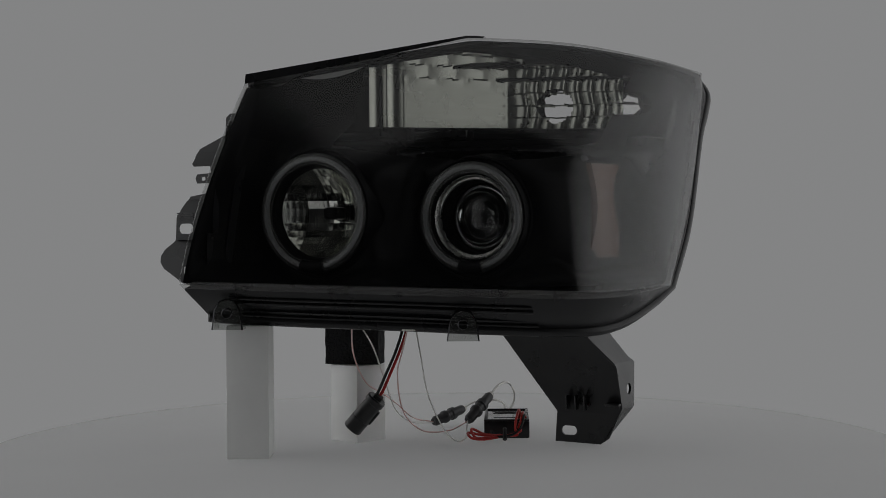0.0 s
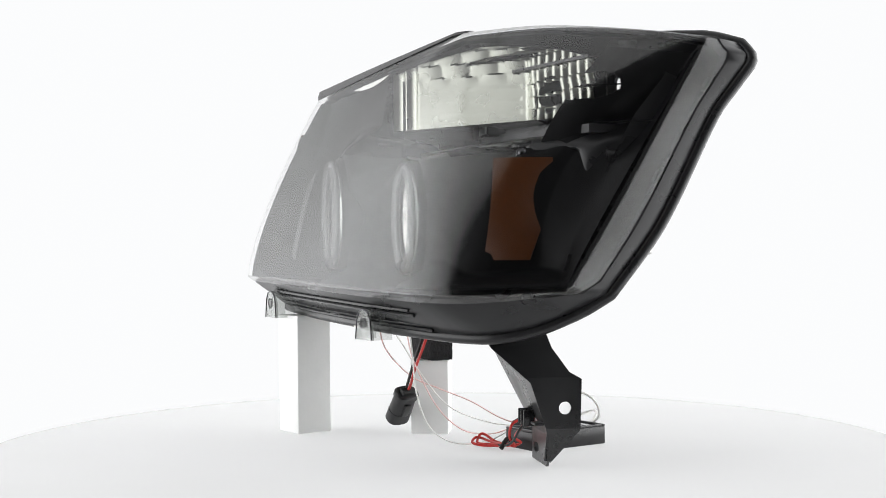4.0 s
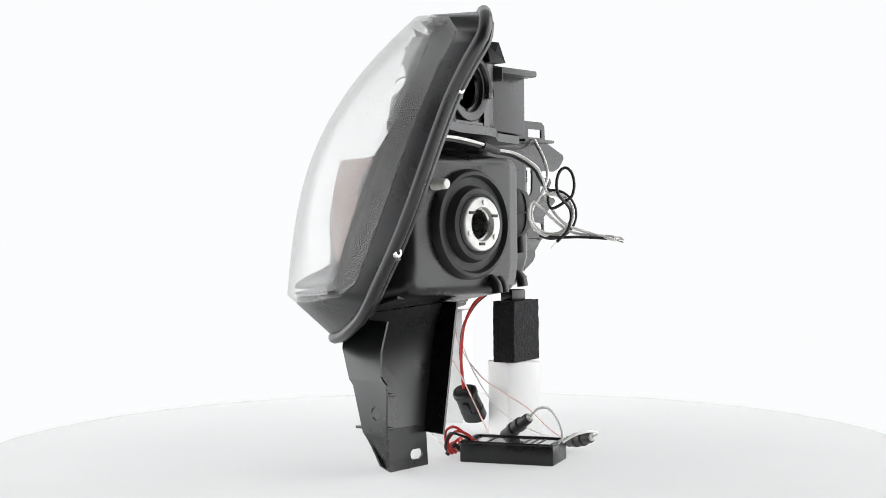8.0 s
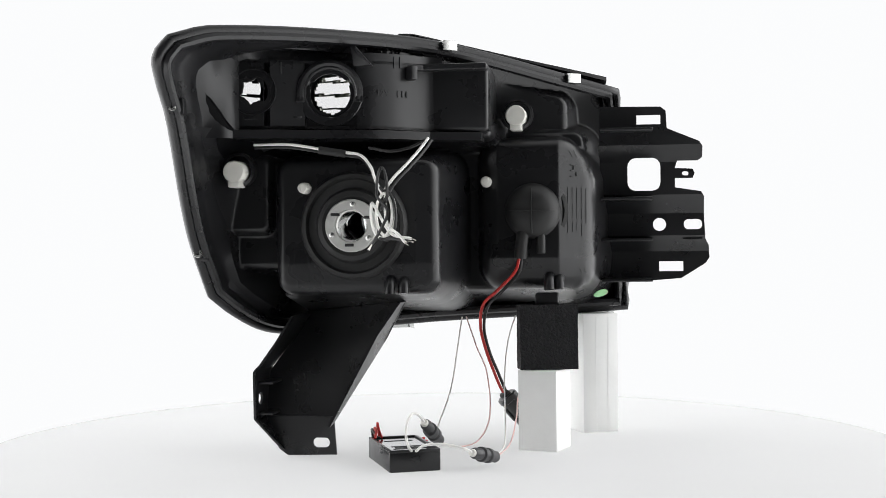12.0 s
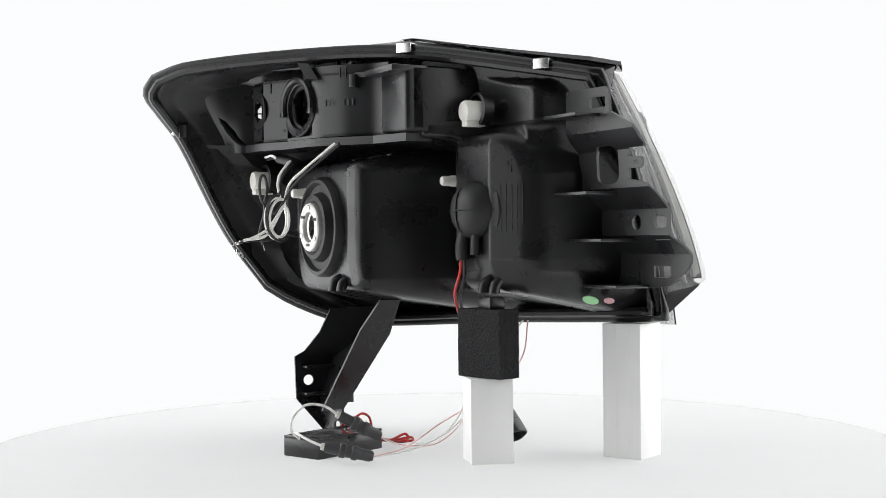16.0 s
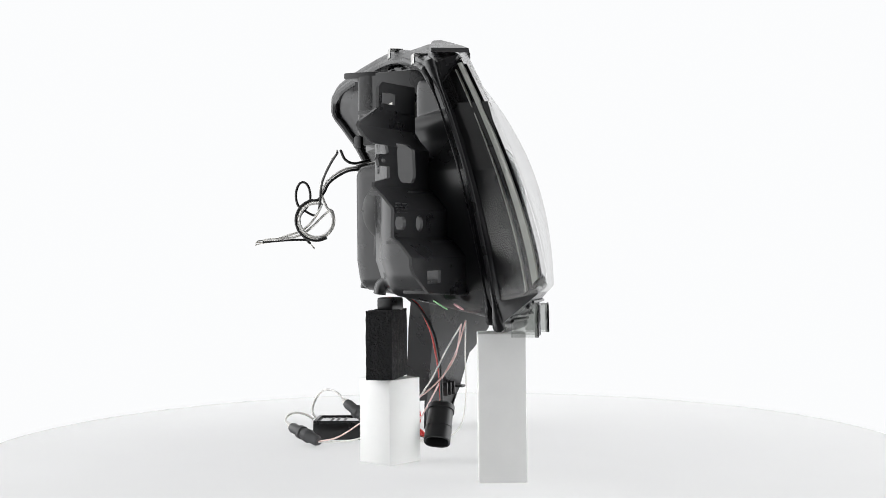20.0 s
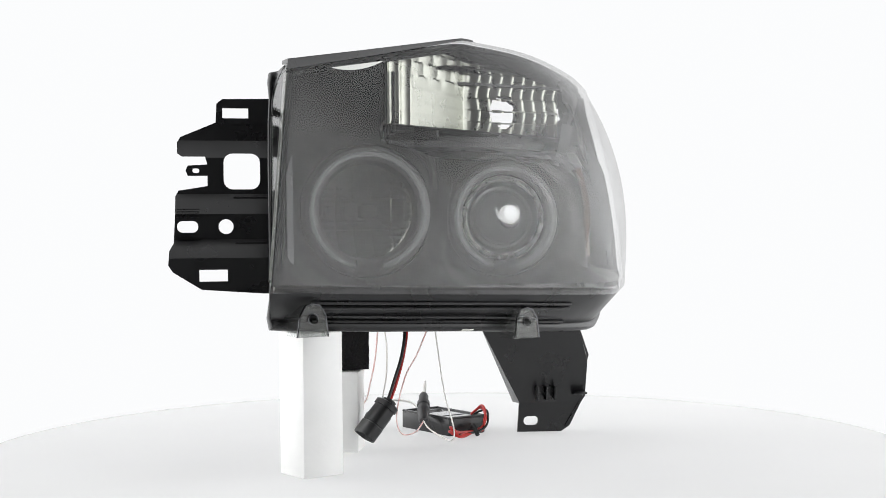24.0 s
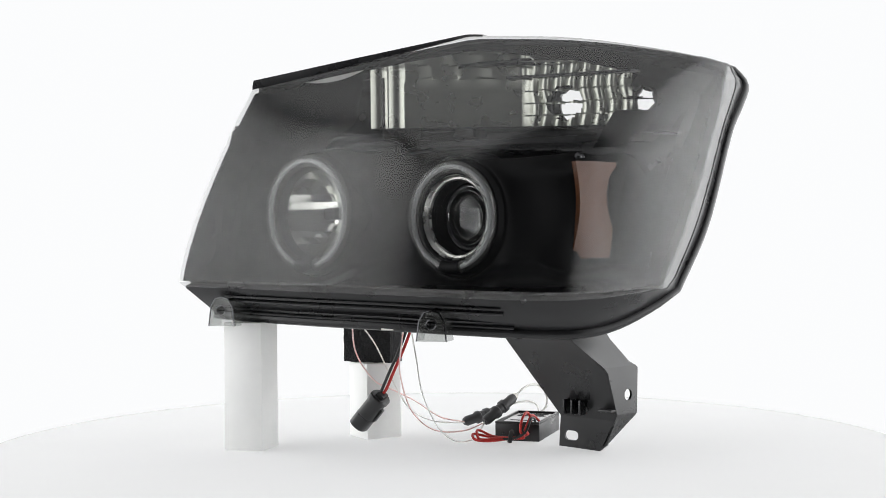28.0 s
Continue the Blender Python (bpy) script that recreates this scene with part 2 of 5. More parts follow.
def plate(outline, holes):
    """A flat plate in (a, b) with holes, for lifted()."""
    bm = bmesh.new()
    edges = []
    for loop in [outline] + holes:
        vs = [bm.verts.new((a, b, 0)) for a, b in loop]
        edges += [bm.edges.new((vs[i], vs[(i + 1) % len(vs)])) for i in range(len(vs))]
    bmesh.ops.triangle_fill(bm, edges=edges, use_beauty=True, normal=(0, 0, 1))
    return bm


def lifted(bm, lift, thick):
    """Lifts a flat bmesh into place and gives it thickness."""
    for v in bm.verts:
        v.co = lift(v.co.x, v.co.y)
    ret = bmesh.ops.extrude_face_region(bm, geom=bm.faces[:])
    moved = [g for g in ret["geom"] if isinstance(g, bmesh.types.BMVert)]
    bmesh.ops.translate(bm, vec=thick, verts=moved)
    return bm


def split_rows(bm, heights):
    """Cuts a flat bmesh along lines of constant b, so that it can be folded there."""
    for h in heights:
        bmesh.ops.bisect_plane(bm, geom=bm.verts[:] + bm.edges[:] + bm.faces[:], plane_co=(0, h, 0), plane_no=(0, 1, 0))


def circle(a, b, r, n=20):
    return [(a + r * math.cos(k * math.tau / n), b + r * math.sin(k * math.tau / n)) for k in range(n)]


def round_rect(a0, b0, a1, b1, r, n=4):
    out = []
    for ca, cb, s in ((a1 - r, b1 - r, 0), (a0 + r, b1 - r, 90), (a0 + r, b0 + r, 180), (a1 - r, b0 + r, 270)):
        for k in range(n + 1):
            w = radians(s + 90 * k / n)
            out.append((ca + r * math.cos(w), cb + r * math.sin(w)))
    return out


# ---------------------------------------------------------------- the studio
def studio():
    def plan(r):
        """The tent's outline from the front of the left wall round the back to the front of the right one."""
        arc = [V(r * math.cos(radians(a)), r * math.sin(radians(a)), 0) for a in range(180, -1, -5)]
        return [V(-r, TENT_LEFT * f, 0) for f in (1.0, 0.66, 0.33)] + arc + [V(r, TENT_RIGHT * f, 0) for f in (0.25, 0.5, 0.75, 1.0)]
    bm = bmesh.new()
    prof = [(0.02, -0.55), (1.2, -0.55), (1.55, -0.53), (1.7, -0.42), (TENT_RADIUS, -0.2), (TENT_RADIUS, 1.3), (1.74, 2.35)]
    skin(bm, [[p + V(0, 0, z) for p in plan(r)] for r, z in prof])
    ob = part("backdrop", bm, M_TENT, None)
    tagged(ob, label="seamless white fabric tent round the turntable with painted-in glow", category="backdrop", kind="structure")
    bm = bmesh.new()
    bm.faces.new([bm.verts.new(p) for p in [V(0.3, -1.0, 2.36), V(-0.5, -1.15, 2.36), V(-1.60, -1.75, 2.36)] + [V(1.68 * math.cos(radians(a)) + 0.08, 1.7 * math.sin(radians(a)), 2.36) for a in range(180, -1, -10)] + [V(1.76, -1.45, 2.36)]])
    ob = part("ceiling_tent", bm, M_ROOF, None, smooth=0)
    tagged(ob, label="white fabric roof stretched over the tent with a painted dim glow", category="ceiling", kind="structure")
    bm = bmesh.new()
    bmesh.ops.create_cube(bm, size=1.0)
    bmesh.ops.scale(bm, vec=(9, 9, 4.2), verts=bm.verts)
    bmesh.ops.translate(bm, vec=(0, 0, 1.45), verts=bm.verts)
    bmesh.ops.reverse_faces(bm, faces=bm.faces)
    ob = part("wall_room", bm, M_ROOM, None, smooth=0)
    tagged(ob, label="dark unlit studio room around the white tent", category="wall", kind="structure")


studio()


def turntable():
    t = thing("turntable", pose(0, 0, -0.55), "round milky white acrylic photo turntable with a smooth top", "turntable")
    part("tabletop", lathe([(0.4435, 0.538), (0.4465, 0.538), (0.4470, 0.540), (0.447, 0.546), (0.4458, 0.5492), (0.443, 0.55), (0.438, 0.55), (0.30, 0.55), (0.15, 0.55), (0.0, 0.55)], (0, 0, 0), (0, 0, 1), n=128, close=False), M_TABLE, t, "milky white acrylic disc")
    part("pedestal", lathe([(0.16, 0.0), (0.16, 0.012), (0.022, 0.02), (0.012, 0.03), (0.010, 0.40), (0.0035, 0.47), (0.0035, 0.549)], (0, 0, 0), (0, 0, 1), n=40), M_POST, t)
    return t


TABLE = turntable()

# ---------------------------------------------------------------- the headlight, in its own axes: x across, y to the rear, z up
HEAD = pose(0, 0, 0, 0, 0, LAMP_TURN)
lamp = thing("headlight", HEAD, "black car headlight with clear lens and twin halo rings, propped up", "headlight")

BOTTOM = [(-0.179, -0.176, 0.161), (-0.0944, -0.1444, 0.158), (-0.0015, -0.1139, 0.155), (0.094, -0.0778, 0.152), (0.1525, -0.0475, 0.150), (0.1812, -0.0045, 0.150), (0.206, 0.063, 0.153)]
TOP = [(-0.1555, -0.0975, 0.352), (-0.070, -0.048, 0.3705), (0.025, 0.0136, 0.3925), (0.105, 0.0731, 0.3886), (0.170, 0.1353, 0.3763), (0.207, 0.185, 0.365)]
F_LEFT = [(-0.174, -0.132, 0.128), (-0.173, -0.120, 0.187), (-0.172, -0.107, 0.242), (-0.170, -0.087, 0.303), (-0.166, -0.070, 0.342)]
F_TOP = [(-0.166, -0.070, 0.342), (-0.123, -0.043, 0.352), (-0.012, 0.0375, 0.3755), (0.070, 0.108, 0.379), (0.165, 0.200, 0.372), (0.190, 0.224, 0.362)]
F_RIGHT = [(0.190, 0.224, 0.362), (0.199, 0.229, 0.348), (0.201, 0.216, 0.330), (0.200, 0.195, 0.302), (0.200, 0.146, 0.209), (0.195, 0.104, 0.151)]
F_BOTTOM = [(0.195, 0.104, 0.151), (0.183, 0.080, 0.135), (0.165, 0.040, 0.118), (0.143, 0.003, 0.113), (0.060, -0.055, 0.117), (0.010, -0.078, 0.120), (-0.090, -0.110, 0.124), (-0.174, -0.132, 0.128)]
B_LINE = spline(BOTTOM, 400)
T_LINE = spline(TOP[:3], 196)[:-1] + spline(TOP[2:], 204)      # a kink at the peak


def at_line(line, u):
    k = min(max(u, 0.0), 1.0) * 400
    i = min(int(k), 399)
    return line[i].lerp(line[i + 1], k - i)


RAKE = ((0.0, 1.4), (0.25, 1.75), (0.5, 2.5), (0.7, 2.95), (0.85, 3.05), (0.94, 2.5), (1.0, 1.0))
BOW = ((0.0, -0.001), (0.25, -0.002), (0.5, -0.003), (0.7, -0.003), (0.85, 0.003), (0.94, 0.008), (1.0, 0.007))


def eased(table, u):
    """The same without corners: a smooth curve through the table's points."""
    n = len(table)
    k = next((i for i in range(n - 1) if u <= table[i + 1][0]), n - 2)
    (u0, a), (u1, b) = table[k], table[k + 1]
    h = u1 - u0
    m0 = (b - table[k - 1][1]) / (u1 - table[k - 1][0]) if k > 0 else (b - a) / h
    m1 = (table[k + 2][1] - a) / (table[k + 2][0] - u0) if k + 2 < n else (b - a) / h
    t = (u - u0) / h
    return a * (2 * t ** 3 - 3 * t * t + 1) + m0 * h * (t ** 3 - 2 * t * t + t) + b * (3 * t * t - 2 * t ** 3) + m1 * h * (t ** 3 - t * t)


def lens_at(u, v):
    """A point of the lens: u runs across it, v up; it leans back with height and bows between its ends."""
    b, t = at_line(B_LINE, u), at_line(T_LINE, u)
    v = min(1.0, max(0.0, v))
    p = b.lerp(t, v)
    p.y = b.y + (t.y - b.y) * v ** eased(RAKE, u)
    p.x += eased(BOW, u) * math.sin(math.pi * v)
    return p


def inside(u, v, d):
    """The point d metres behind the lens."""
    e = 0.004
    du = lens_at(min(1, u + e), v) - lens_at(max(0, u - e), v)
    dv = lens_at(u, min(1, v + e)) - lens_at(u, max(0, v - e))
    return lens_at(u, v) + dv.cross(du).normalized() * d


def inside_z(u, z, d):
    b, t = at_line(B_LINE, u).z, at_line(T_LINE, u).z
    return inside(u, min(1, max(0, (z - b) / (t - b))), d)


def edge_loop(n=40):
    left = [lens_at(0, k / n) for k in range(n)]
    top = [lens_at(k / n, 1) for k in range(n)]
    right = [lens_at(1, 1 - k / n) for k in range(n)]
    bottom = [lens_at(1 - k / n, 0) for k in range(n)]
    return left + top + right + bottom


def flange_loop(n=40):
    out = []
    for line in (F_LEFT, F_TOP, F_RIGHT, F_BOTTOM):
        out += spline(line, n)[:-1]
    return out


EDGE, FLANGE = edge_loop(), flange_loop()


def between(k):
    return [a.lerp(b, k) for a, b in zip(EDGE, FLANGE)]


def inner_side(i):
    """How far the clear side wall reaches back: wholly along the inner side, half the way along the outer one."""
    if i < 40:
        return min(1.0, max(0.0, min(i, 40 - i) / 3.0))
    return 0.52 * min(1.0, max(0.0, min(i - 79, 121 - i) / 3.0))


def between_at(ks):
    return [a.lerp(b, k) for a, b, k in zip(EDGE, FLANGE, ks)]


def lens():
    """Front and side wall in one skin, rounded where they meet."""
    n, eu, ev = 40, 0.005, 0.007
    bm = bmesh.new()
    skin(bm, [[lens_at(eu + (1 - 2 * eu) * i / n, ev + (1 - 2 * ev) * j / n) for i in range(n + 1)] for j in range(n + 1)])
    us = [eu + (1 - 2 * eu) * k / 40 for k in range(40)]
    vs = [ev + (1 - 2 * ev) * k / 40 for k in range(40)]
    inner = [lens_at(eu, v) for v in vs] + [lens_at(u, 1 - ev) for u in us] + [lens_at(1 - eu, 1 - v) for v in vs] + [lens_at(1 - u, ev) for u in us]
    outer = between(0.05)
    rows = [inner]
    for k in (0.2, 0.4, 0.6, 0.8, 1.0):
        rows.append([a * (1 - k) ** 2 + c * (2 * k * (1 - k)) + b * k ** 2 for a, c, b in zip(inner, EDGE, outer)])
    side = [inner_side(i) for i in range(len(EDGE))]
    skin(bm, rows + [between_at([0.12 + 0.28 * q for q in side]), between_at([0.16 + 0.70 * q for q in side])], closed=True)
    bmesh.ops.remove_doubles(bm, verts=bm.verts, dist=1e-5)
    bmesh.ops.recalc_face_normals(bm, faces=bm.faces)
    part("lens", bm, M_LENS, lamp, "clear outer lens with a bowed front and raked sides", smooth=89)


lens()


def top_strip():
    """The black strip that lies along the inner half of the lens's upper edge."""
    rows = [[], [], []]
    for k in range(31):
        u = 0.52 * k / 30
        p = lens_at(u, 1)
        w = 0.030 * (1 - (k / 30) ** 1.6) + 0.003
        rise = 0.0042 * (1 - k / 30) ** 0.8
        rows[0].append(p + V(0.0, -0.0034, -0.0012 - 0.3 * rise))
        rows[1].append(p + V(0.0, -0.0018, 0.0006 + rise * 0.6))
        rows[2].append(p + V(-0.05 * w, 0.95 * w, 0.0004 + 0.0051 * (1 - k / 30)))
    bm = bmesh.new()
    skin(bm, rows)
    ret = bmesh.ops.extrude_face_region(bm, geom=bm.faces[:])
    for g in ret["geom"]:
        if isinstance(g, bmesh.types.BMVert):
            g.co.z -= 0.0036 - 0.0034 * min(1.0, max(0.0, (g.co.x + 0.154) / 0.185))
    part("top_strip", bm, M_HOUSING, lamp, "glossy black strip along the top edge", smooth=30)


top_strip()


def facet(x, z):
    """The slanting faces of the high beam bowl's back, from its rearmost flat."""
    return -0.75 * max(0, -0.112 - x) - 0.30 * max(0, x + 0.055) - 0.35 * max(0, 0.180 - z)


def rounded(x, z, x0, z0, x1, z1, r):
    """Signed distance to a rectangle with rounded corners, negative inside."""
    a, b = abs(x - (x0 + x1) / 2) - (x1 - x0) / 2 + r, abs(z - (z0 + z1) / 2) - (z1 - z0) / 2 + r
    return math.hypot(max(a, 0), max(b, 0)) + min(max(a, b), 0) - r


def raised(y, d, r, slope):
    """A plateau at y whose edge is rounded by r and whose wall falls off steeply outside it."""
    if d < -r:
        return y
    if d < 0:
        return y - r + math.sqrt(max(0.0, r * r - (d + r) ** 2))
    return y - r - slope * d


def rear_body():
    """The back of the housing as one moulding: a hollow inside the flange, the two lamp bowls and the steps between them."""
    low, top = spline(F_BOTTOM, 160)[::-1], spline(F_TOP + F_RIGHT[1:3], 160)

    def on(line, x):
        k = next((i for i in range(1, len(line)) if line[i].x >= x), len(line) - 1)
        a, b = line[k - 1], line[k]
        t = min(1.0, max(0.0, (x - a.x) / max(1e-6, b.x - a.x)))
        return a.lerp(b, t)

    def ease(t):
        t = min(1.0, max(0.0, t))
        return t * t * (3 - 2 * t)

    def melt(a, b, k):
        """The larger of two heights with a fillet of size k where they meet."""
        h = max(k - abs(a - b), 0.0) / k
        return max(a, b) + h * h * k * 0.25
    nx, nz = 260, 176
    xs = [-0.182 + 0.388 * i / nx for i in range(nx + 1)]
    zs = [0.112 + 0.262 * j / nz for j in range(nz + 1)]
    ends = [(on(low, x), on(top, x)) for x in xs]
    grid = []
    for z in zs:
        row = []
        for x, (b, t) in zip(xs, ends):
            f = min(1.0, max(0.0, (z - b.z) / (t.z - b.z)))
            y = b.y + (t.y - b.y) * f - 0.010
            y -= 0.038 * ease((x - 0.02) / 0.12) * ease((z - 0.150) / 0.06) * ease((0.2 - x) / 0.03) * (1 - 0.7 * ease((z - 0.275) / 0.03))
            # the floor that joins the bowls
            y = melt(y, raised(-0.014, rounded(x, z, -0.136, 0.149, 0.135, 0.300, 0.012), 0.004, 5.0), 0.010)
            # low beam bowl, and the lower step beside it with the adjuster
            y = melt(y, raised(0.094 - 0.22 * max(0, 0.010 - x) - 0.15 * max(0, 0.178 - z), rounded(x, z, -0.010, 0.149, 0.139, 0.2715, 0.014), 0.009, 6.0), 0.006)
            y = melt(y, raised(0.074, rounded(x, z, 0.120, 0.172, 0.186, 0.270, 0.008), 0.006, 5.0), 0.006)
            y = melt(y, raised(0.088, rounded(x, z, 0.146, 0.205, 0.188, 0.275, 0.008), 0.005, 5.0), 0.006)
            # high beam bowl with its bevelled side
            y = melt(y, raised(0.012 + facet(x, z), rounded(x, z, -0.147 + 0.35 * max(0, z - 0.255), 0.150, -0.036, 0.2925, 0.022), 0.012, 6.0 if x > -0.1 else 4.2), 0.005)
            # ledge below the turn signal and the sloping shoulder towards the grille end
            y = melt(y, raised(0.060 + 0.30 * x, rounded(x, z, -0.052, 0.292, 0.165, 0.304, 0.003), 0.003, 6.0), 0.004)
            y = melt(y, raised(-0.020 + 0.25 * (x + 0.07), rounded(x, z, -0.120, 0.290, -0.040, 0.344 + 0.2 * (x + 0.08), 0.010), 0.006, 4.0), 0.010)
            row.append(V(x, y, z))
        grid.append(row)
    c = V(0.015, 0.040, 0.245)
    rim = [(c.x + (p.x - c.x) * 0.962, c.z + (p.z - c.z) * 0.962) for p in FLANGE]

    def within(x, z):
        hit = False
        for (xa, za), (xb, zb) in zip(rim, rim[1:] + rim[:1]):
            if (za > z) != (zb > z) and x < xa + (xb - xa) * (z - za) / (zb - za):
                hit = not hit
        return hit
    bm = bmesh.new()
    vs = [[bm.verts.new(p) if within(p.x, p.z) else None for p in row] for row in grid]
    for a, b in zip(vs, vs[1:]):
        for i in range(nx):
            q = (a[i], a[i + 1], b[i + 1], b[i])
            if None in q:
                continue
            m = (q[0].co + q[2].co) / 2
            if math.hypot(m.x - 0.066, m.z - 0.211) < 0.034 or (-0.045 < m.x < 0.160 and 0.305 < m.z < 0.366) or (m.x > 0.159 and m.z > 0.297):
                continue
            bm.faces.new(q)
    bmesh.ops.delete(bm, geom=[v for v in bm.verts if not v.link_faces], context="VERTS")
    # a skirt that closes the gap to the flange
    edge = [e for e in bm.edges if e.is_boundary and not (-0.045 < e.verts[0].co.x < 0.165 and 0.17 < e.verts[0].co.z < 0.36) and 0.17 < e.verts[0].co.z < 0.31]
    ret = bmesh.ops.extrude_edge_only(bm, edges=edge)
    bmesh.ops.translate(bm, vec=(0, -0.032, 0), verts=[g for g in ret["geom"] if isinstance(g, bmesh.types.BMVert)])
    return bm


def prism(plan, z0, z1):
    """An upright solid over a plan outline of (x, y)."""
    bm = bmesh.new()
    low, high = ([bm.verts.new((x, y, z)) for x, y in plan] for z in (z0, z1))
    ends = [bm.faces.new(low[::-1]), bm.faces.new(high)]
    for k in range(len(plan)):
        q = (k + 1) % len(plan)
        bm.faces.new((low[k], low[q], high[q], high[k]))
    bmesh.ops.triangulate(bm, faces=ends)
    bmesh.ops.recalc_face_normals(bm, faces=bm.faces)
    return bm


def raised_text(body, size, m, parent):
    """Low moulded characters laid on a face by the matrix m."""
    font = bpy.data.curves.new("letters", "FONT")
    font.body, font.size, font.extrude, font.align_x, font.align_y = body, size, 0.0004, "CENTER", "CENTER"
    text = bpy.data.objects.new("letters", font)
    scene.collection.objects.link(text)
    mesh = bpy.data.meshes.new_from_object(text.evaluated_get(bpy.context.evaluated_depsgraph_get()))
    bpy.data.objects.remove(text)
    bm = bmesh.new()
    bm.from_mesh(mesh)
    bpy.data.meshes.remove(mesh)
    bmesh.ops.transform(bm, matrix=m, verts=bm.verts)
    part("raised_letters", bm, M_HOUSING, parent, smooth=0)


def housing():
    c = V(0.015, 0.040, 0.245)
    bm = bmesh.new()
    side = [inner_side(i) for i in range(len(EDGE))]
    rows = [[c + (p - c) * q + V(0, 0.001, 0) for p in between_at([k + e * max(0.0, 0.84 + 0.13 * k - k) for e in side])] for k, q in ((0.03, 0.972), (0.12, 0.974), (0.135, 0.980), (0.155, 0.997), (0.19, 1.002), (0.90, 1.003), (0.97, 0.998))]
    for k, d in ((0.970, 0.0), (0.960, 0.004), (0.952, 0.012), (0.945, 0.016), (0.93, 0.020)):
        rows.append([c + (p - c) * k - V(0, d, 0) for p in FLANGE])
    # the lip goes deeper along the upper outer side and lies flatter towards the inner end
    deep = [min(1.0, max(0.0, (p.x - 0.0) / 0.08)) * min(1.0, max(0.0, (p.z - 0.17) / 0.08)) for p in FLANGE]
    rows.append([c + (p - c) * (0.90 + 0.02 * w) - V(0, 0.020 + 0.036 * w, 0) for p, w in zip(FLANGE, deep)])
    skin(bm, rows, closed=True)
    shell = part("housing", bm, M_HOUSING, lamp, "black moulded rear housing with a rolled flange")

    def slim(i):
        """The rolled edge is thin along the grille end."""
        return min(1.0, max(0.0, min(i, 40 - i) / 4.0))
    part("flange", tube(FLANGE, lambda i: 0.0052 - 0.0032 * slim(i), n=0, sides=10, closed=True), M_HOUSING, shell)
    bm = bmesh.new()
    skin(bm, [[c + (p - c) * 0.958 + V(0, 0.001, 0) for p in between(k)[79:122]] for k in (0.04, 0.3, 0.6, 0.75)])
    part("outer_return_wall", bm, M_BEZEL, shell)
    inner = [c + (p - c) * 0.965 + V(0, 0.004, 0) for p in FLANGE]
    part("flange_lip", tube(inner, lambda i: 0.0042 - 0.0032 * slim(i), n=0, sides=8, closed=True), M_HOUSING, shell)
    # ribs on the lower front tray
    for k, thick in ((0.40, 0.0012), (0.52, 0.0016), (0.88, 0.0014)):
        loop = between(k)
        seg = [p + V(0, -0.002, 0.0) for p in loop[134:158]]
        part("tray_rib", tube(seg, thick, n=0, sides=8), M_HOUSING, shell)
    # the two lamp bowls and the panel beside them
    high = part("rear_body", rear_body(), M_HOUSING, shell, "moulded back with the two lamp bowls")
    def mark(x, z, w, h, tilt=0.0):
        m = pose(x, 0.0125 + facet(x, z), z, 0, 0, 0) @ Matrix.Rotation(math.atan(0.75), 4, "Z") @ Matrix.Rotation(radians(tilt), 4, "Y")
        bm = block(0, 0, 0, w * 0.45, 0.0003, h, 0.0001)
        bmesh.ops.transform(bm, matrix=m, verts=bm.verts)
        part("raised_mark", bm, M_HOUSING, high)
    for x, z in ((-0.124, 0.278), (-0.128, 0.278), (-0.132, 0.168), (-0.136, 0.168)):
        mark(x, z, 0.0012, 0.008, 30)
    for k, cuts in enumerate(((0.022, 0.018), (0.012, 0.014, 0.010), (0.030, 0.008), (0.016, 0.012, 0.012), (0.034,))):
        z = 0.246
        for q in cuts:
            mark(-0.121 - 0.0042 * k, z - q / 2, 0.0014, q)
            z -= q + 0.003
    turn = Matrix.Rotation(math.pi, 4, "Z") @ Matrix.Rotation(math.pi / 2, 4, "X") @ Matrix.Rotation(math.pi / 2, 4, "Z")
    raised_text("LH", 0.011, pose(-0.127, 0.0128 + facet(-0.127, 0.262), 0.262) @ Matrix.Rotation(math.atan(0.75), 4, "Z") @ turn, high)
    return shell


SHELL = housing()


def side_trim_glint():
    """Behind the clear inner side: a dark return wall with a pale moulded strip and a painted-in highlight line."""
    def at(v, k):
        a = inside(0.011, v, 0.006)
        b = spline(F_LEFT, 40)[int(round(v * 40))] + V(0.014, 0.002, 0.0)
        return a.lerp(b, k)
    vs = [0.02 + 0.96 * k / 20 for k in range(21)]
    bm = bmesh.new()
    skin(bm, [[at(v, k) for v in vs] for k in (0.0, 0.3, 0.6, 1.0)])
    wall = part("inner_return_wall", bm, M_BEZEL, lamp)
    # the wide strip is moulded trim, the narrow one a painted highlight
    for k0, k1, v1 in ((0.02, 0.15, 0.965), (0.30, 0.325, 0.95)):
        bm = bmesh.new()
        vq = [0.035 + (v1 - 0.035) * k / 16 for k in range(17)]
        skin(bm, [[at(v, k0) + V(0.0, 0, 0) for v in vq], [at(v, k0) + V(-0.004, 0, 0) for v in vq], [at(v, k1) + V(-0.004, 0, 0) for v in vq], [at(v, k1) for v in vq]])
        part("side_trim_glint", bm, M_TRIM_GLINT, wall, "pale grey strip inside the clear side, moulded trim and painted highlight")


side_trim_glint()


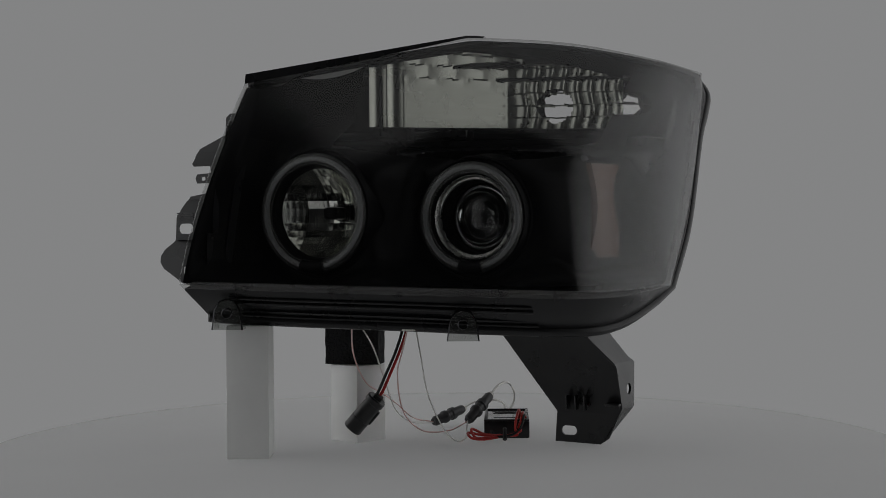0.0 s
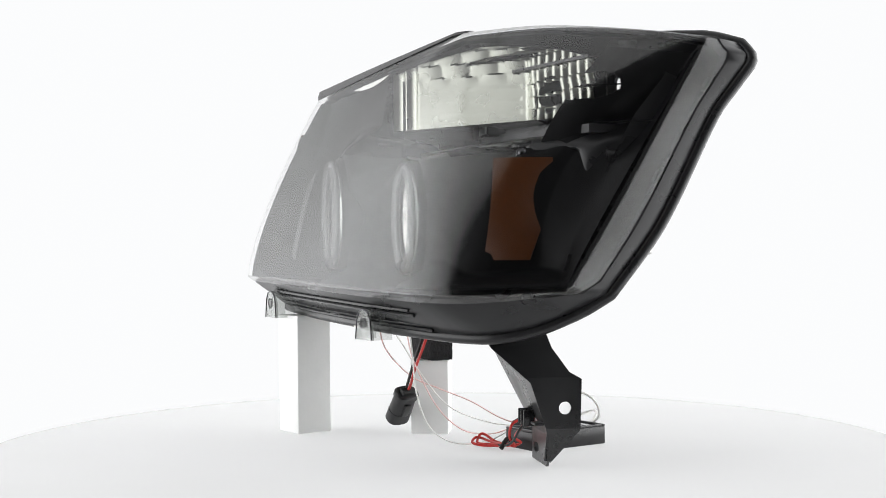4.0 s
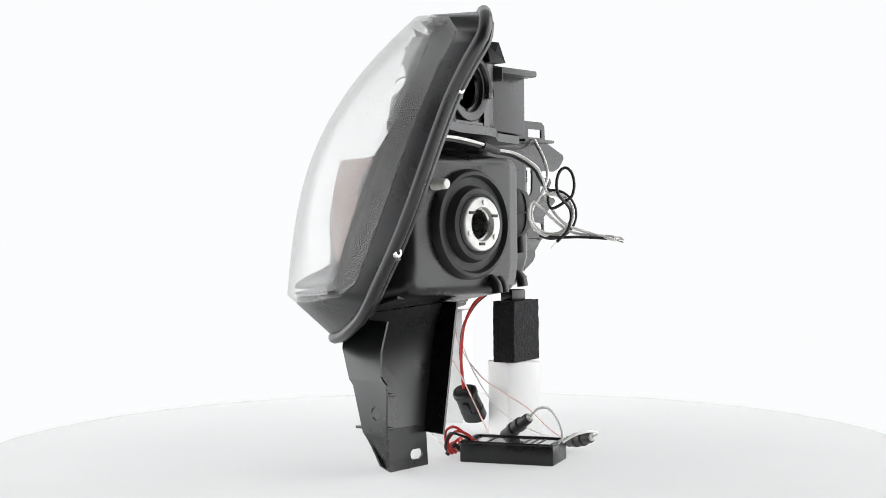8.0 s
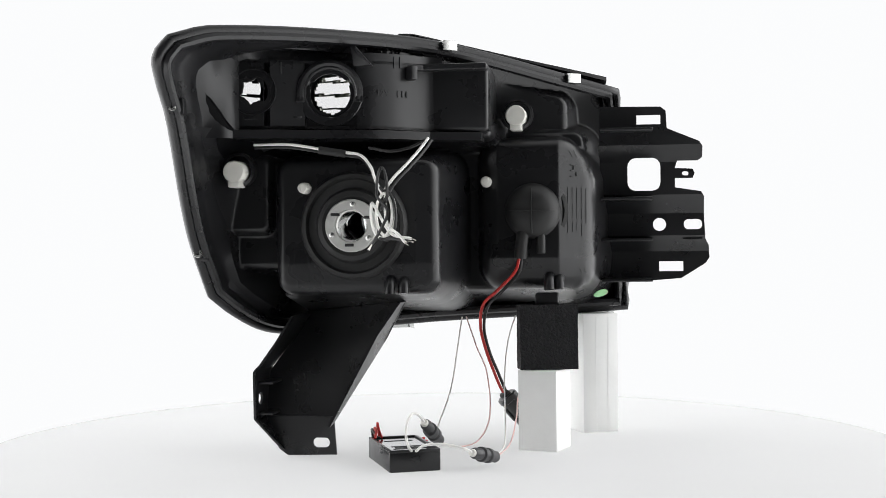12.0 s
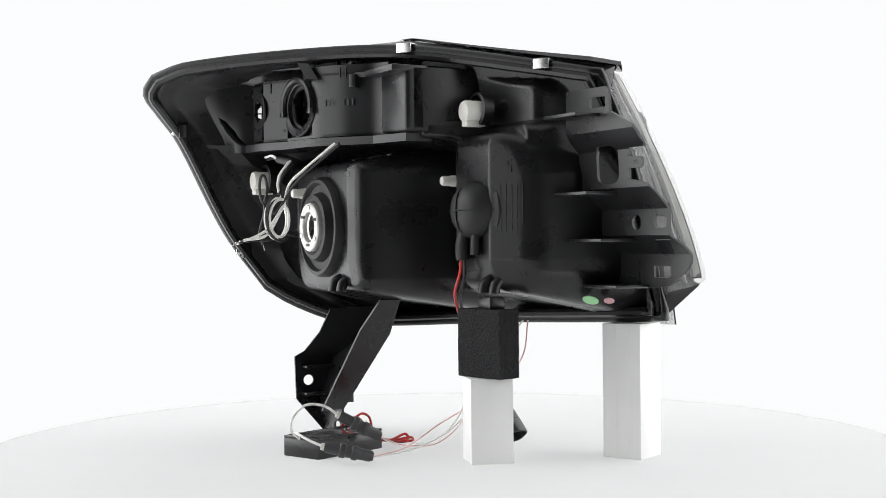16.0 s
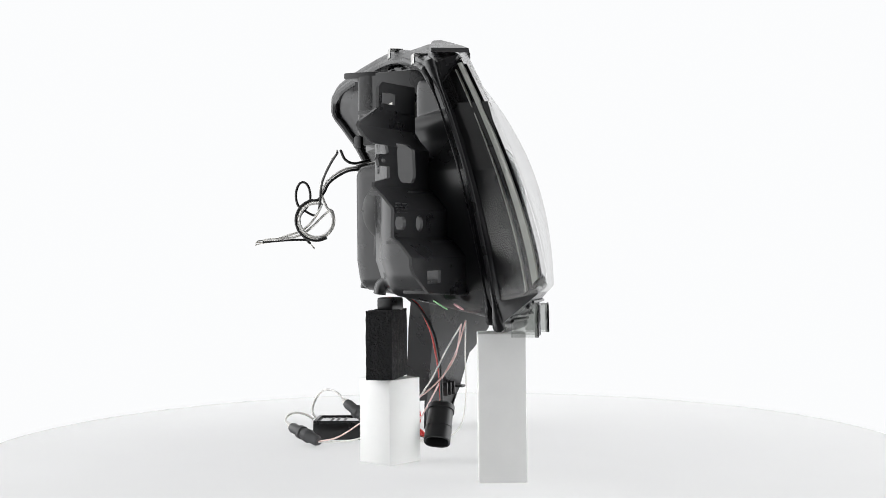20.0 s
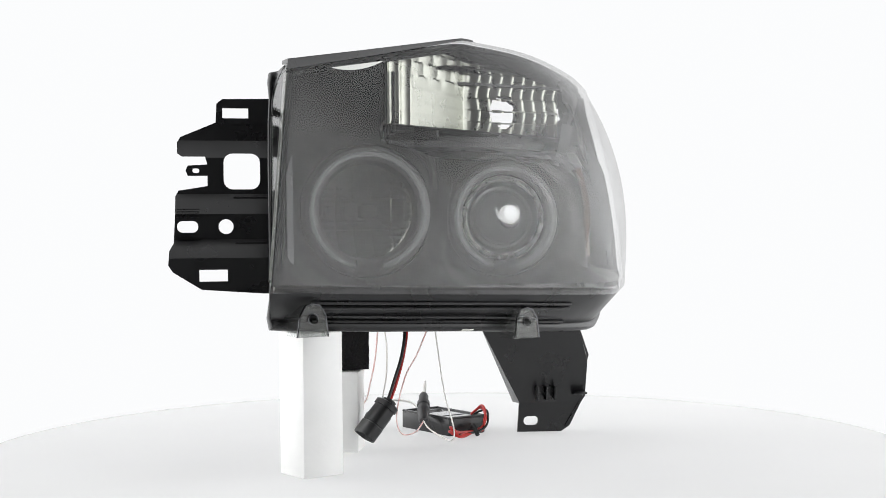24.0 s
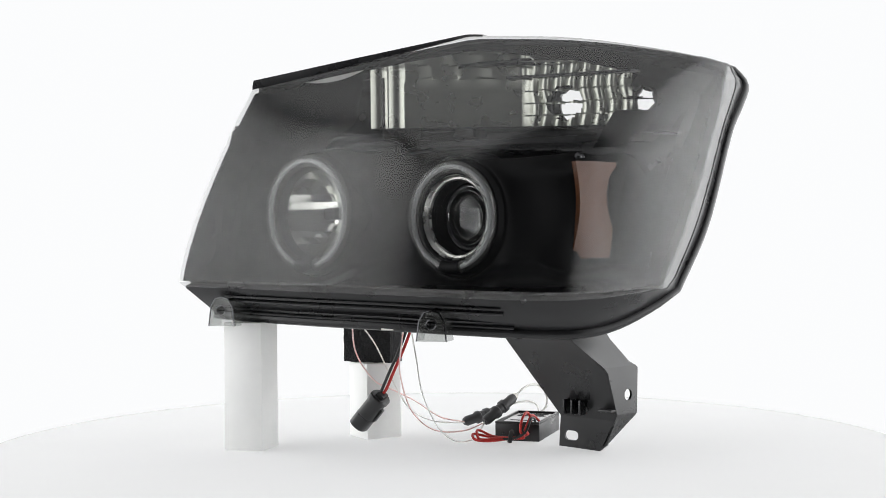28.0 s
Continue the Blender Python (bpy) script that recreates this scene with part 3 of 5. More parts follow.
def signal_box():
    """The turn signal's box across the top of the rear: a face with a small star hole, a raised step, the large bulb hole and a curved face."""
    z0, z1 = 0.2965, 0.3570

    def face(p, q, holes, name, parent, top=z1):
        d = V(q[0] - p[0], q[1] - p[1], 0)
        w = d.length
        d.normalize()
        o = V(p[0], p[1], 0)
        out = V(d.y, -d.x, 0) if d.x < 0 else V(-d.y, d.x, 0)
        if out.y < 0:
            out = -out
        bm = lifted(plate([(0, z0), (w, z0), (w, top), (0, top)], holes), lambda u, z: o + d * u + V(0, 0, z), -out * 0.0025)
        return part(name, bm, M_HOUSING, parent, smooth=30), (lambda u, z: o + d * u + V(0, 0, z)), out

    def wall(plan, name, parent, za=z0, zb=z1):
        bm = bmesh.new()
        skin(bm, [[V(x, y, z) for x, y in plan] for z in (za, za + 0.0005, zb - 0.0005, zb)])
        return part(name, bm, M_HOUSING, parent, smooth=30)
    # small star hole on the outer face
    star = [(0.0125 + r * math.cos(w), 0.3294 + r * math.sin(w)) for r, w in [((0.0095 if k % 4 else 0.0120), k * math.tau / 24 + 0.3) for k in range(24)]]
    box, lift, out = face((0.1607, 0.1303), (0.1385, 0.1297), [star], "signal_box", SHELL, 0.3560)
    tagged(box, label="black box of the turn signal with open bulb holes")
    part("socket_collar", lathe([(0.0125, -0.0045), (0.0135, 0.0002), (0.0190, 0.0002), (0.0196, 0.0012), (0.0205, 0.0012), (0.0211, -0.0002)], lift(0.0125, 0.3294), out, n=36, close=False), M_HOUSING, box)
    part("raised_mark", block(*(lift(0.010, 0.3060) + out * 0.0003), 0.012, 0.0008, 0.0022, 0.0002), M_HOUSING, box)
    # from there a rounded corner to the flange, a groove and the raised step
    bm = bmesh.new()
    rows = []
    for k in range(9):
        z = 0.2880 + 0.0720 * k / 8
        reach = 0.55 * max(0.0, z - 0.300)
        rows.append([V(0.1935, 0.162 + reach, z), V(0.1890, 0.1535 + reach, z), V(0.1835, 0.1500 + reach, z), V(0.1745, 0.1470 + 0.35 * reach, z), V(0.1690, 0.1445, z), V(0.1645, 0.1385, z), V(0.1607, 0.1303, z)])
    skin(bm, rows)
    part("box_corner", bm, M_HOUSING, box, smooth=60)
    bm = bmesh.new()
    low = [(0.1835, 0.1600, 0.3530), (0.1745, 0.1480, 0.3560), (0.1607, 0.1300, 0.3555), (0.1385, 0.1290, 0.3560), (0.1328, 0.1290, 0.3560), (0.1052, 0.1145, 0.3560), (0.0602, 0.1065, 0.3560)]
    high = [(0.1860, 0.1900, 0.3600), (0.1745, 0.1700, 0.3660), (0.1600, 0.1480, 0.3690), (0.1385, 0.1240, 0.3710), (0.1328, 0.1180, 0.3715), (0.1052, 0.0950, 0.3735), (0.0602, 0.0620, 0.3740)]
    skin(bm, [[V(*p) for p in low], [V(*p).lerp(V(*q), 0.5) + V(0, 0.002, 0) for p, q in zip(low, high)], [V(*q) for q in high]])
    part("upper_wall", bm, M_HOUSING, box, smooth=60)
    wall([(0.1385, 0.1297), (0.1382, 0.1215), (0.1332, 0.1215), (0.1328, 0.1300)], "box_groove", box)
    step, lift, out = face((0.1328, 0.1300), (0.1052, 0.1155), [], "step_panel", box, 0.3565)
    turn = math.degrees(math.atan2(0.0145, 0.0276))
    part("notch", block(*(lift(0.010, 0.3500) + out * 0.0002), 0.0016, 0.0012, 0.010, 0.0002, rz=turn), M_RUBBER, step)
    part("raised_mark", block(*(lift(0.0245, 0.3070) + out * 0.0002), 0.007, 0.0007, 0.0022, 0.0002, rz=turn), M_HOUSING, step)
    wall([(0.1052, 0.1155), (0.1048, 0.1115)], "step_end", box)
    # large bulb hole with its collar and hood
    c = (0.0212, 0.3280)
    key = [(c[0] + r * math.cos(w), c[1] + r * math.sin(w)) for r, w in [((0.0205 if k % 16 in (0, 1) else 0.0178), k * math.tau / 48 + 0.5) for k in range(48)]]
    seat, lift, out = face((0.1048, 0.1115), (0.0602, 0.1050), [key], "socket_face", box)
    hub = lift(*c)
    part("socket_collar", lathe([(0.0205, -0.001), (0.0215, 0.0035), (0.0235, 0.0045), (0.0285, 0.0045), (0.0293, 0.0036), (0.0293, -0.001)], hub, out, n=44, close=False), M_HOUSING, seat)
    side = V(out.y, -out.x, 0)
    hood = [hub + (side * math.cos(w) + V(0, 0, 1) * math.sin(w)) * 0.0262 + out * 0.0058 for w in [radians(q) for q in range(-12, 193, 6)]]
    part("socket_hood", tube(hood, 0.0034, n=0, sides=8), M_HOUSING, seat)
    for q in (-12, 192):
        w = radians(q)
        part("hood_stop", block(*(hub + (side * math.cos(w) + V(0, 0, 1) * math.sin(w)) * 0.0265 + out * 0.0050), 0.0070, 0.0075, 0.0050, 0.0008, rz=8), M_HOUSING, seat)
    # curved face towards the middle
    curve = [(p.x, p.y) for p in spline([V(0.0602, 0.1080, 0), V(0.0520, 0.1055, 0), V(0.0400, 0.0990, 0), V(0.0269, 0.0898, 0), V(0.0140, 0.0765, 0), V(0.0040, 0.0660, 0), V(-0.0100, 0.0600, 0)], 24)]
    panel = wall([(0.0602, 0.1050)] + curve, "curved_panel", box, z0, 0.3640)
    for q in (0.0290, 0.0243):
        y = 0.0898 + 0.80 * (q - 0.0269)
        part("raised_tick", block(q, y + 0.0003, 0.3565, 0.0011, 0.0012, 0.010, 0.0002, rz=39), M_HOUSING, panel)
    turn = Matrix.Rotation(radians(36), 4, "Z") @ Matrix.Rotation(math.pi, 4, "Z") @ Matrix.Rotation(math.pi / 2, 4, "X")
    raised_text("12V", 0.0085, pose(0.0385, 0.0983, 0.3285) @ turn, panel)
    for q in (0.0260, 0.0225, 0.0190):
        part("raised_mark", block(q, 0.0902 + 0.92 * (q - 0.0269), 0.3285, 0.0024, 0.0007, 0.0058, 0.0002, rz=43), M_HOUSING, panel)
    # three-cornered tab under the flange, and the hooked arm
    bm = bmesh.new()
    skin(bm, [[V(x, y + e, z) for x, y, z in ((0.0640, 0.1150, 0.3690), (0.0582, 0.1238, 0.3675), (0.0448, 0.1199, 0.3514), (0.0610, 0.1160, 0.3510))] for e in (0.0, -0.003, -0.012)], closed=True)
    cap(bm, bm.verts[:4])
    part("corner_tab", bm, M_HOUSING, box, smooth=20)
    arm = part("hook_arm", block(0.0010, 0.0705, 0.3530, 0.0360, 0.0045, 0.0050, 0.0010, rz=42), M_HOUSING, box)
    part("hook", block(0.0150, 0.0835, 0.3475, 0.0070, 0.0120, 0.0130, 0.0015, rz=42), M_HOUSING, arm)
    # top, floor and the shelf under it
    back = [(0.1700, 0.1350), (0.1607, 0.1303), (0.1385, 0.1297), (0.1328, 0.1300), (0.1052, 0.1155), (0.0602, 0.1075)] + curve[4:]
    front = [(-0.0100, 0.0500), (0.0600, 0.0720), (0.1500, 0.1000)]
    part("box_top", prism(back[1:] + front[:3], 0.3545, 0.3570), M_HOUSING, box, smooth=20)
    part("box_floor", prism(back + front[:3], 0.2965, 0.2990), M_HOUSING, box, smooth=20)
    shelf = [(0.1667, 0.1390), (0.1600, 0.1365), (0.1300, 0.1330), (0.1040, 0.1200), (0.0600, 0.1125), (0.0400, 0.1035), (0.0000, 0.0720), (-0.0450, 0.0600)]
    part("under_shelf", prism(shelf + [(-0.0450, 0.0330), (0.0600, 0.0620), (0.1667, 0.0950)], 0.2880, 0.2955), M_HOUSING, box, smooth=20)
    part("corner_box", block(-0.022, 0.0525, 0.326, 0.060, 0.021, 0.060, 0.004, segments=3), M_HOUSING, box)
    part("corner_wall", block(-0.0505, 0.014, 0.326, 0.003, 0.084, 0.058, 0.001), M_HOUSING, box)
    part("corner_hood", block(-0.019, 0.059, 0.3535, 0.066, 0.036, 0.006, 0.0015), M_HOUSING, box)


signal_box()


def rear_fittings():
    # low beam: rubber disc, steel ring and glass
    c = V(0.066, 0.094, 0.211)
    cover = part("low_beam_cover", lathe([(0.0485, -0.006), (0.0485, 0.004), (0.046, 0.008), (0.043, 0.0085), (0.041, 0.004), (0.034, 0.004), (0.031, 0.012), (0.027, 0.013), (0.0225, 0.0105)], c, (0, 1, 0), close=False), M_RUBBER, SHELL, "round stepped black rubber cover of the low beam")
    part("retaining_ring", lathe([(0.0235, 0.009), (0.0235, 0.0155), (0.0225, 0.0165), (0.0150, 0.0165), (0.0142, 0.0155), (0.0142, 0.004)], c, (0, 1, 0), close=False), M_ZINC, cover, "pale steel retaining ring")
    part("bulb_throat", lathe([(0.0142, 0.012), (0.0128, 0.011), (0.0125, 0.004), (0.0128, -0.03)], c, (0, 1, 0), close=False), M_STEEL, cover)
    for k in range(3):
        w = radians(95 + 120 * k)
        part("ring_screw", lathe([(0.0024, 0.016), (0.0024, 0.0175), (0.0012, 0.0182)], c + V(0.019 * math.cos(w), 0, 0.019 * math.sin(w)), (0, 1, 0), n=12), M_STEEL, cover)
        w += radians(60)
        part("ring_slot", block(*(c + V(0.0172 * math.cos(w), 0.0166, 0.0172 * math.sin(w))), 0.008, 0.0012, 0.0026, 0.0003), M_RUBBER, cover)
    # high beam: rubber boot
    c = V(-0.088, 0.004, 0.224)
    boot = part("bulb_boot", lathe([(0.0335, -0.004), (0.0335, 0.004), (0.030, 0.006), (0.0265, 0.004), (0.0262, 0.010), (0.0235, 0.019), (0.017, 0.025), (0.009, 0.0275), (0.0, 0.028)], c, (0, 1, 0)), M_RUBBER, SHELL, "domed black rubber boot over the high beam bulb")
    for rot in (0, 90):
        w = radians(rot)
        pts = [c + V(r * math.cos(w), y, r * math.sin(w)) for r, y in ((-0.025, 0.012), (-0.017, 0.0255), (0, 0.0287), (0.017, 0.0255), (0.025, 0.012))]
        part("boot_seam", tube(pts, 0.0008, n=16, sides=6), M_RUBBER, boot)
    part("boot_neck", tube([c + V(0.008, 0.015, -0.018), c + V(0.010, 0.017, -0.032), c + V(0.011, 0.016, -0.044)], 0.0062, n=6, sides=14), M_RUBBER, boot)
    part("boot_nib", tube([c + V(-0.008, 0.013, -0.020), c + V(-0.008, 0.014, -0.040)], 0.0042, n=4, sides=12), M_RUBBER, boot)
    # adjusters, studs and screws
    for x, y, z in ((0.167, 0.102, 0.2595), (-0.073, -0.012, 0.314)):
        cap_ob = part("adjuster_cap", lathe([(0.0098, -0.014), (0.0098, 0.008), (0.0088, 0.0098), (0.0, 0.0102)], (x, y + 0.018, z), (0, 1, 0), n=28), M_WHITE, SHELL, "white nylon adjuster cap")
        part("cap_key", block(x, y + 0.017, z - 0.0105, 0.011, 0.020, 0.007, 0.0015), M_WHITE, cap_ob)
        part("adjuster_collar", lathe([(0.0155, -0.006), (0.0155, 0.004), (0.0130, 0.005), (0.0128, -0.006)], (x, y + 0.010, z + 0.002), (0, 1, 0), n=28, close=False), M_HOUSING, SHELL)
    for x, y, z in ((0.110, 0.094, 0.245), (-0.0445, 0.008, 0.252)):
        stud = part("stud", lathe([(0.0052, -0.02), (0.0052, 0.006), (0.0046, 0.007), (0.0046, 0.014), (0.0036, 0.0155), (0.0, 0.016)], (x, y, z), (0, 1, 0), n=18), M_WHITE, SHELL, "small white adjuster stud")
    for x, y, z in ((0.1985, 0.131, 0.188), (0.1975, 0.198, 0.3105)):
        part("screw_pad", block(x - 0.004, y - 0.003, z, 0.011, 0.010, 0.015, 0.002), M_HOUSING, SHELL)
        sc = part("flange_screw", lathe([(0.0042, 0.0), (0.0042, 0.004), (0.0036, 0.0052), (0.0018, 0.0052), (0.0016, 0.0035), (0.0, 0.0035)], (x - 0.001, y + 0.002, z), (0, 1, 0), n=20), M_STEEL, SHELL, "small silver screw")
    # vent stubs under the bowls
    for x, y in ((0.034, 0.085), (0.022, 0.082), (-0.103, 0.0), (-0.112, -0.006)):
        part("vent_stub", tube([(x, y, 0.165), (x, y + 0.012, 0.158), (x, y + 0.014, 0.150)], 0.005, n=6, sides=12), M_HOUSING, SHELL)
    part("green_mark", lathe([(0.0, 0.0), (0.0072, 0.0), (0.0072, 0.0008), (0.0, 0.0010)], (-0.1495, -0.0690, 0.1435), (-0.30, 0.45, -0.85), n=20), M_GREEN, SHELL, "pale green paint mark")
    part("pink_mark", lathe([(0.0, 0.0), (0.0048, 0.0), (0.0048, 0.0008), (0.0, 0.0010)], (-0.152, -0.087, 0.1425), (-0.40, 0.40, -0.85), n=20), M_PINKMARK, SHELL, "pale pink paint mark")
    # spring clips on the upper flange
    for p, q in (((-0.012, 0.0375, 0.3755), 36), ((-0.123, -0.043, 0.352), 36)):
        bm = block(p[0], p[1] + 0.004, p[2] + 0.0052, 0.015, 0.012, 0.0014, 0.0005, rz=q)
        block(p[0] - 0.0035, p[1] + 0.0092, p[2] + 0.0014, 0.015, 0.0014, 0.009, 0.0005, rz=q, bm=bm)
        part("spring_clip", bm, M_STEEL, SHELL, "bright steel spring clip")


rear_fittings()


def comb_bracket():
    """The folded mounting bracket that stands out beside the grille end."""
    outline = [(-0.150, 0.326), (-0.209, 0.325), (-0.214, 0.321), (-0.215, 0.304), (-0.246, 0.291), (-0.249, 0.286), (-0.249, 0.276), (-0.245, 0.273), (-0.225, 0.273),
               (-0.223, 0.266), (-0.240, 0.265), (-0.242, 0.261), (-0.240, 0.256), (-0.223, 0.256), (-0.223, 0.247), (-0.248, 0.243), (-0.251, 0.238), (-0.252, 0.214), (-0.253, 0.197),
               (-0.257, 0.190), (-0.258, 0.178), (-0.254, 0.172), (-0.230, 0.157), (-0.177, 0.153), (-0.150, 0.153)]
    holes = [[(-0.209, 0.308), (-0.186, 0.308), (-0.186, 0.317), (-0.209, 0.317)], round_rect(-0.209, 0.244, -0.177, 0.276, 0.008), round_rect(-0.250, 0.206, -0.232, 0.216, 0.0045),
             circle(-0.2082, 0.211, 0.0065), [(-0.232, 0.164), (-0.208, 0.164), (-0.208, 0.174), (-0.232, 0.174)], round_rect(-0.236, 0.2585, -0.230, 0.2625, 0.0018)]
    fold = [(0.150, -0.097), (0.184, -0.097), (0.192, -0.090), (0.200, -0.079), (0.222, -0.079), (0.232, -0.070), (0.240, -0.061), (0.272, -0.060), (0.280, -0.052), (0.288, -0.047), (0.330, -0.047)]

    def lift(x, z):
        y = fold[-1][1]
        for (z0, y0), (z1, y1) in zip(fold, fold[1:]):
            if z0 <= z <= z1:
                y = y0 + (y1 - y0) * (z - z0) / (z1 - z0)
                break
        return V(x, y, z)
    bm = plate(outline, holes)
    split_rows(bm, [z for z, y in fold[1:-1]])
    bmesh.ops.triangulate(bm, faces=bm.faces)
    br = part("mounting_bracket", lifted(bm, lift, V(0, 0.0026, 0)), M_BRACKET, lamp, "black folded mounting bracket with slots and holes", smooth=25)
    # shelves that brace it against the housing
    for z, y0, y1 in ((0.302, -0.047, -0.02), (0.236, -0.066, -0.03), (0.196, -0.085, -0.045), (0.156, -0.097, -0.06)):
        part("brace_shelf", block(-0.176, (y0 + y1) / 2, z, 0.050, y1 - y0, 0.003, 0.0008), M_BRACKET, br)
    for k in range(4):
        part("grip_rib", block(-0.2405, -0.0800, 0.2195 + 0.0022 * k, 0.019, 0.0016, 0.0009, 0.0), M_BRACKET, br)
        part("grip_rib", block(-0.2405, -0.0800, 0.2030 - 0.0022 * k, 0.019, 0.0016, 0.0009, 0.0), M_BRACKET, br)
    return br


comb_bracket()


def leg_bracket():
    """The long bracket that reaches down to the table: a folded web with two flanges and a foot."""
    web_l = [V(0.0305, 0.030, 0.140), V(0.048, 0.033, 0.106), V(0.093, 0.0630, 0.030)]
    web_r = [V(0.131, 0.000, 0.130), V(0.142, 0.014, 0.104), V(0.159, 0.044, 0.075), V(0.1575, 0.0590, 0.030)]
    th = V(0, 0.0024, 0)

    def sheet(rows, name, thick, parent):
        bm = bmesh.new()
        skin(bm, rows)
        ret = bmesh.ops.extrude_face_region(bm, geom=bm.faces[:])
        bmesh.ops.translate(bm, vec=thick, verts=[g for g in ret["geom"] if isinstance(g, bmesh.types.BMVert)])
        return part(name, bm, M_BRACKET, parent, smooth=25)
    L, R = web_l, web_r
    rows = [[L[0], L[0].lerp(R[0], 0.5), R[0]], [L[1], L[1].lerp(R[1], 0.5), R[1]], [L[1].lerp(L[2], 0.45), L[1].lerp(L[2], 0.45).lerp(R[2], 0.5), R[2]],
            [L[2], L[2].lerp(R[3], 0.5), R[3]]]
    leg = sheet(rows, "leg_bracket", th, lamp)
    tagged(leg, label="long black plastic leg bracket that stands on the table")
    sheet([[L[0], L[0].lerp(R[0], 0.5), R[0]], [V(0.0305, 0.078, 0.151), V(0.083, 0.080, 0.150), V(0.135, 0.074, 0.148)]], "upper_web", V(0, 0.0, 0.0024), leg)
    # the foot, with its slot
    foot = [(0.0905, 0.001), (0.1365, 0.0), (0.1455, 0.006), (0.160, 0.036), (0.093, 0.036)]
    bm = plate(foot, [round_rect(0.097, 0.0075, 0.1125, 0.0165, 0.0042)])
    part("foot", lifted(bm, lambda x, z: V(x, 0.0632 - 0.19 * max(0, x - 0.1365), z), th), M_BRACKET, leg, smooth=25)
    # inner flange, running back from the slanting edge
    rows = [[L[0], L[0] + V(0.002, 0.020, 0.0)], [L[1], L[1] + V(0.004, 0.030, 0.004)], [L[2], L[2] + V(-0.001, 0.024, -0.001)]]
    sheet(rows, "inner_flange", V(0.0022, 0, 0.001), leg)
    # outer flange with its hole
    out = [(0.000, 0.130), (0.014, 0.104), (0.044, 0.075), (0.058, 0.032), (0.060, 0.006), (0.066, 0.004), (0.0865, 0.034), (0.088, 0.078), (0.078, 0.084), (0.066, 0.104), (0.060, 0.128)]
    bm = plate(out, [circle(0.0735, 0.0535, 0.0055, 18)])
    split_rows(bm, [0.036, 0.080])

    def lift(y, z):
        x = 0.160 + 0.08 * (y - 0.05)
        if z > 0.080:
            x -= 0.56 * (z - 0.080)
        if z < 0.036:
            x -= 0.62 * (0.036 - z)
        return V(x, y, z)
    bmesh.ops.triangulate(bm, faces=bm.faces)
    part("outer_flange", lifted(bm, lift, V(-0.0022, 0, 0)), M_BRACKET, leg, smooth=25)
    for z in (0.040, 0.068):
        part("stiffener", block(0.153, 0.064, z, 0.014, 0.034, 0.0022, 0.0005), M_BRACKET, leg)
    for x in (0.108, 0.117, 0.126):
        part("stiffening_rib", block(x, 0.0510, 0.041, 0.0022, 0.010, 0.014, 0.0006), M_BRACKET, leg)


leg_bracket()


def front_tabs():
    for (x, y, z), q in (((-0.142, -0.154, 0.1325), 18), ((0.060, -0.085, 0.122), 23)):
        s, c = math.sin(radians(q)), math.cos(radians(q))

        def lift(a, b):
            return V(x + a * c, y + a * s, z + b)
        outline = [(-0.014, -0.014), (0.014, -0.014), (0.0115, 0.003)] + [(0.0095 * math.cos(radians(w)), 0.004 + 0.0095 * math.sin(radians(w))) for w in range(0, 181, 20)] + [(-0.0115, 0.003)]
        bm = lifted(plate(outline, [circle(0, 0.001, 0.0045, 16)]), lift, V(-s * 0.0028, c * 0.0028, 0))
        tab = part("lens_tab", bm, M_CLEAR, lamp, "clear plastic fixing tab with a hole", smooth=30)
        bm = bmesh.new()
        rows = []
        for d in (0.0, 0.022):
            rows.append([lift(a, b) + V(-s * d, c * d, 0) for a, b in ((-0.014, -0.014), (-0.0115, 0.004), (-0.007, 0.0115), (0.0, 0.0135), (0.007, 0.0115), (0.0115, 0.004), (0.014, -0.014))])
        skin(bm, rows)
        part("tab_hood", bm, M_CLEAR, tab, smooth=40)
        part("tab_rim", tube(rows[0], 0.0007, n=0, sides=6), M_SMOKE, tab)
        part("hole_rim", tube([lift(0.0045 * math.cos(q), 0.001 + 0.0045 * math.sin(q)) + V(s * 0.0006, -c * 0.0006, 0) for q in [k * math.tau / 16 for k in range(16)]], 0.0005, n=0, sides=6, closed=True), M_SMOKE, tab)


    clip = part("wire_clip", block(0.005, -0.0820, 0.1180, 0.013, 0.004, 0.0045, 0.0010, rz=20), M_WHITE, lamp, "small white clip that holds the fine wires")
    part("clip_tail", block(0.0135, -0.0790, 0.1178, 0.006, 0.004, 0.0035, 0.0010, rz=20), M_RUBBER, clip)


front_tabs()


# ---------------------------------------------------------------- inside the lens
SIGNAL_A, SIGNAL_B = V(-0.0550, -0.0400, 0), V(0.1440, 0.1115, 0)     # the foot of the turn signal
LAMPS = ((V(-0.0857, -0.092, 0.2236), 0.0545), (V(0.0506, -0.041, 0.218), 0.0505))


# depth of the bezel behind the lens across it: it folds round an upright corner beside the outer lamp
CORNER = ((0.0, 0.014), (0.06, 0.024), (0.14, 0.036), (0.26, 0.046), (0.55, 0.046), (0.70, 0.040), (0.80, 0.034), (0.845, 0.034), (0.875, 0.038), (0.91, 0.042), (0.945, 0.043), (0.975, 0.034), (1.0, 0.012))


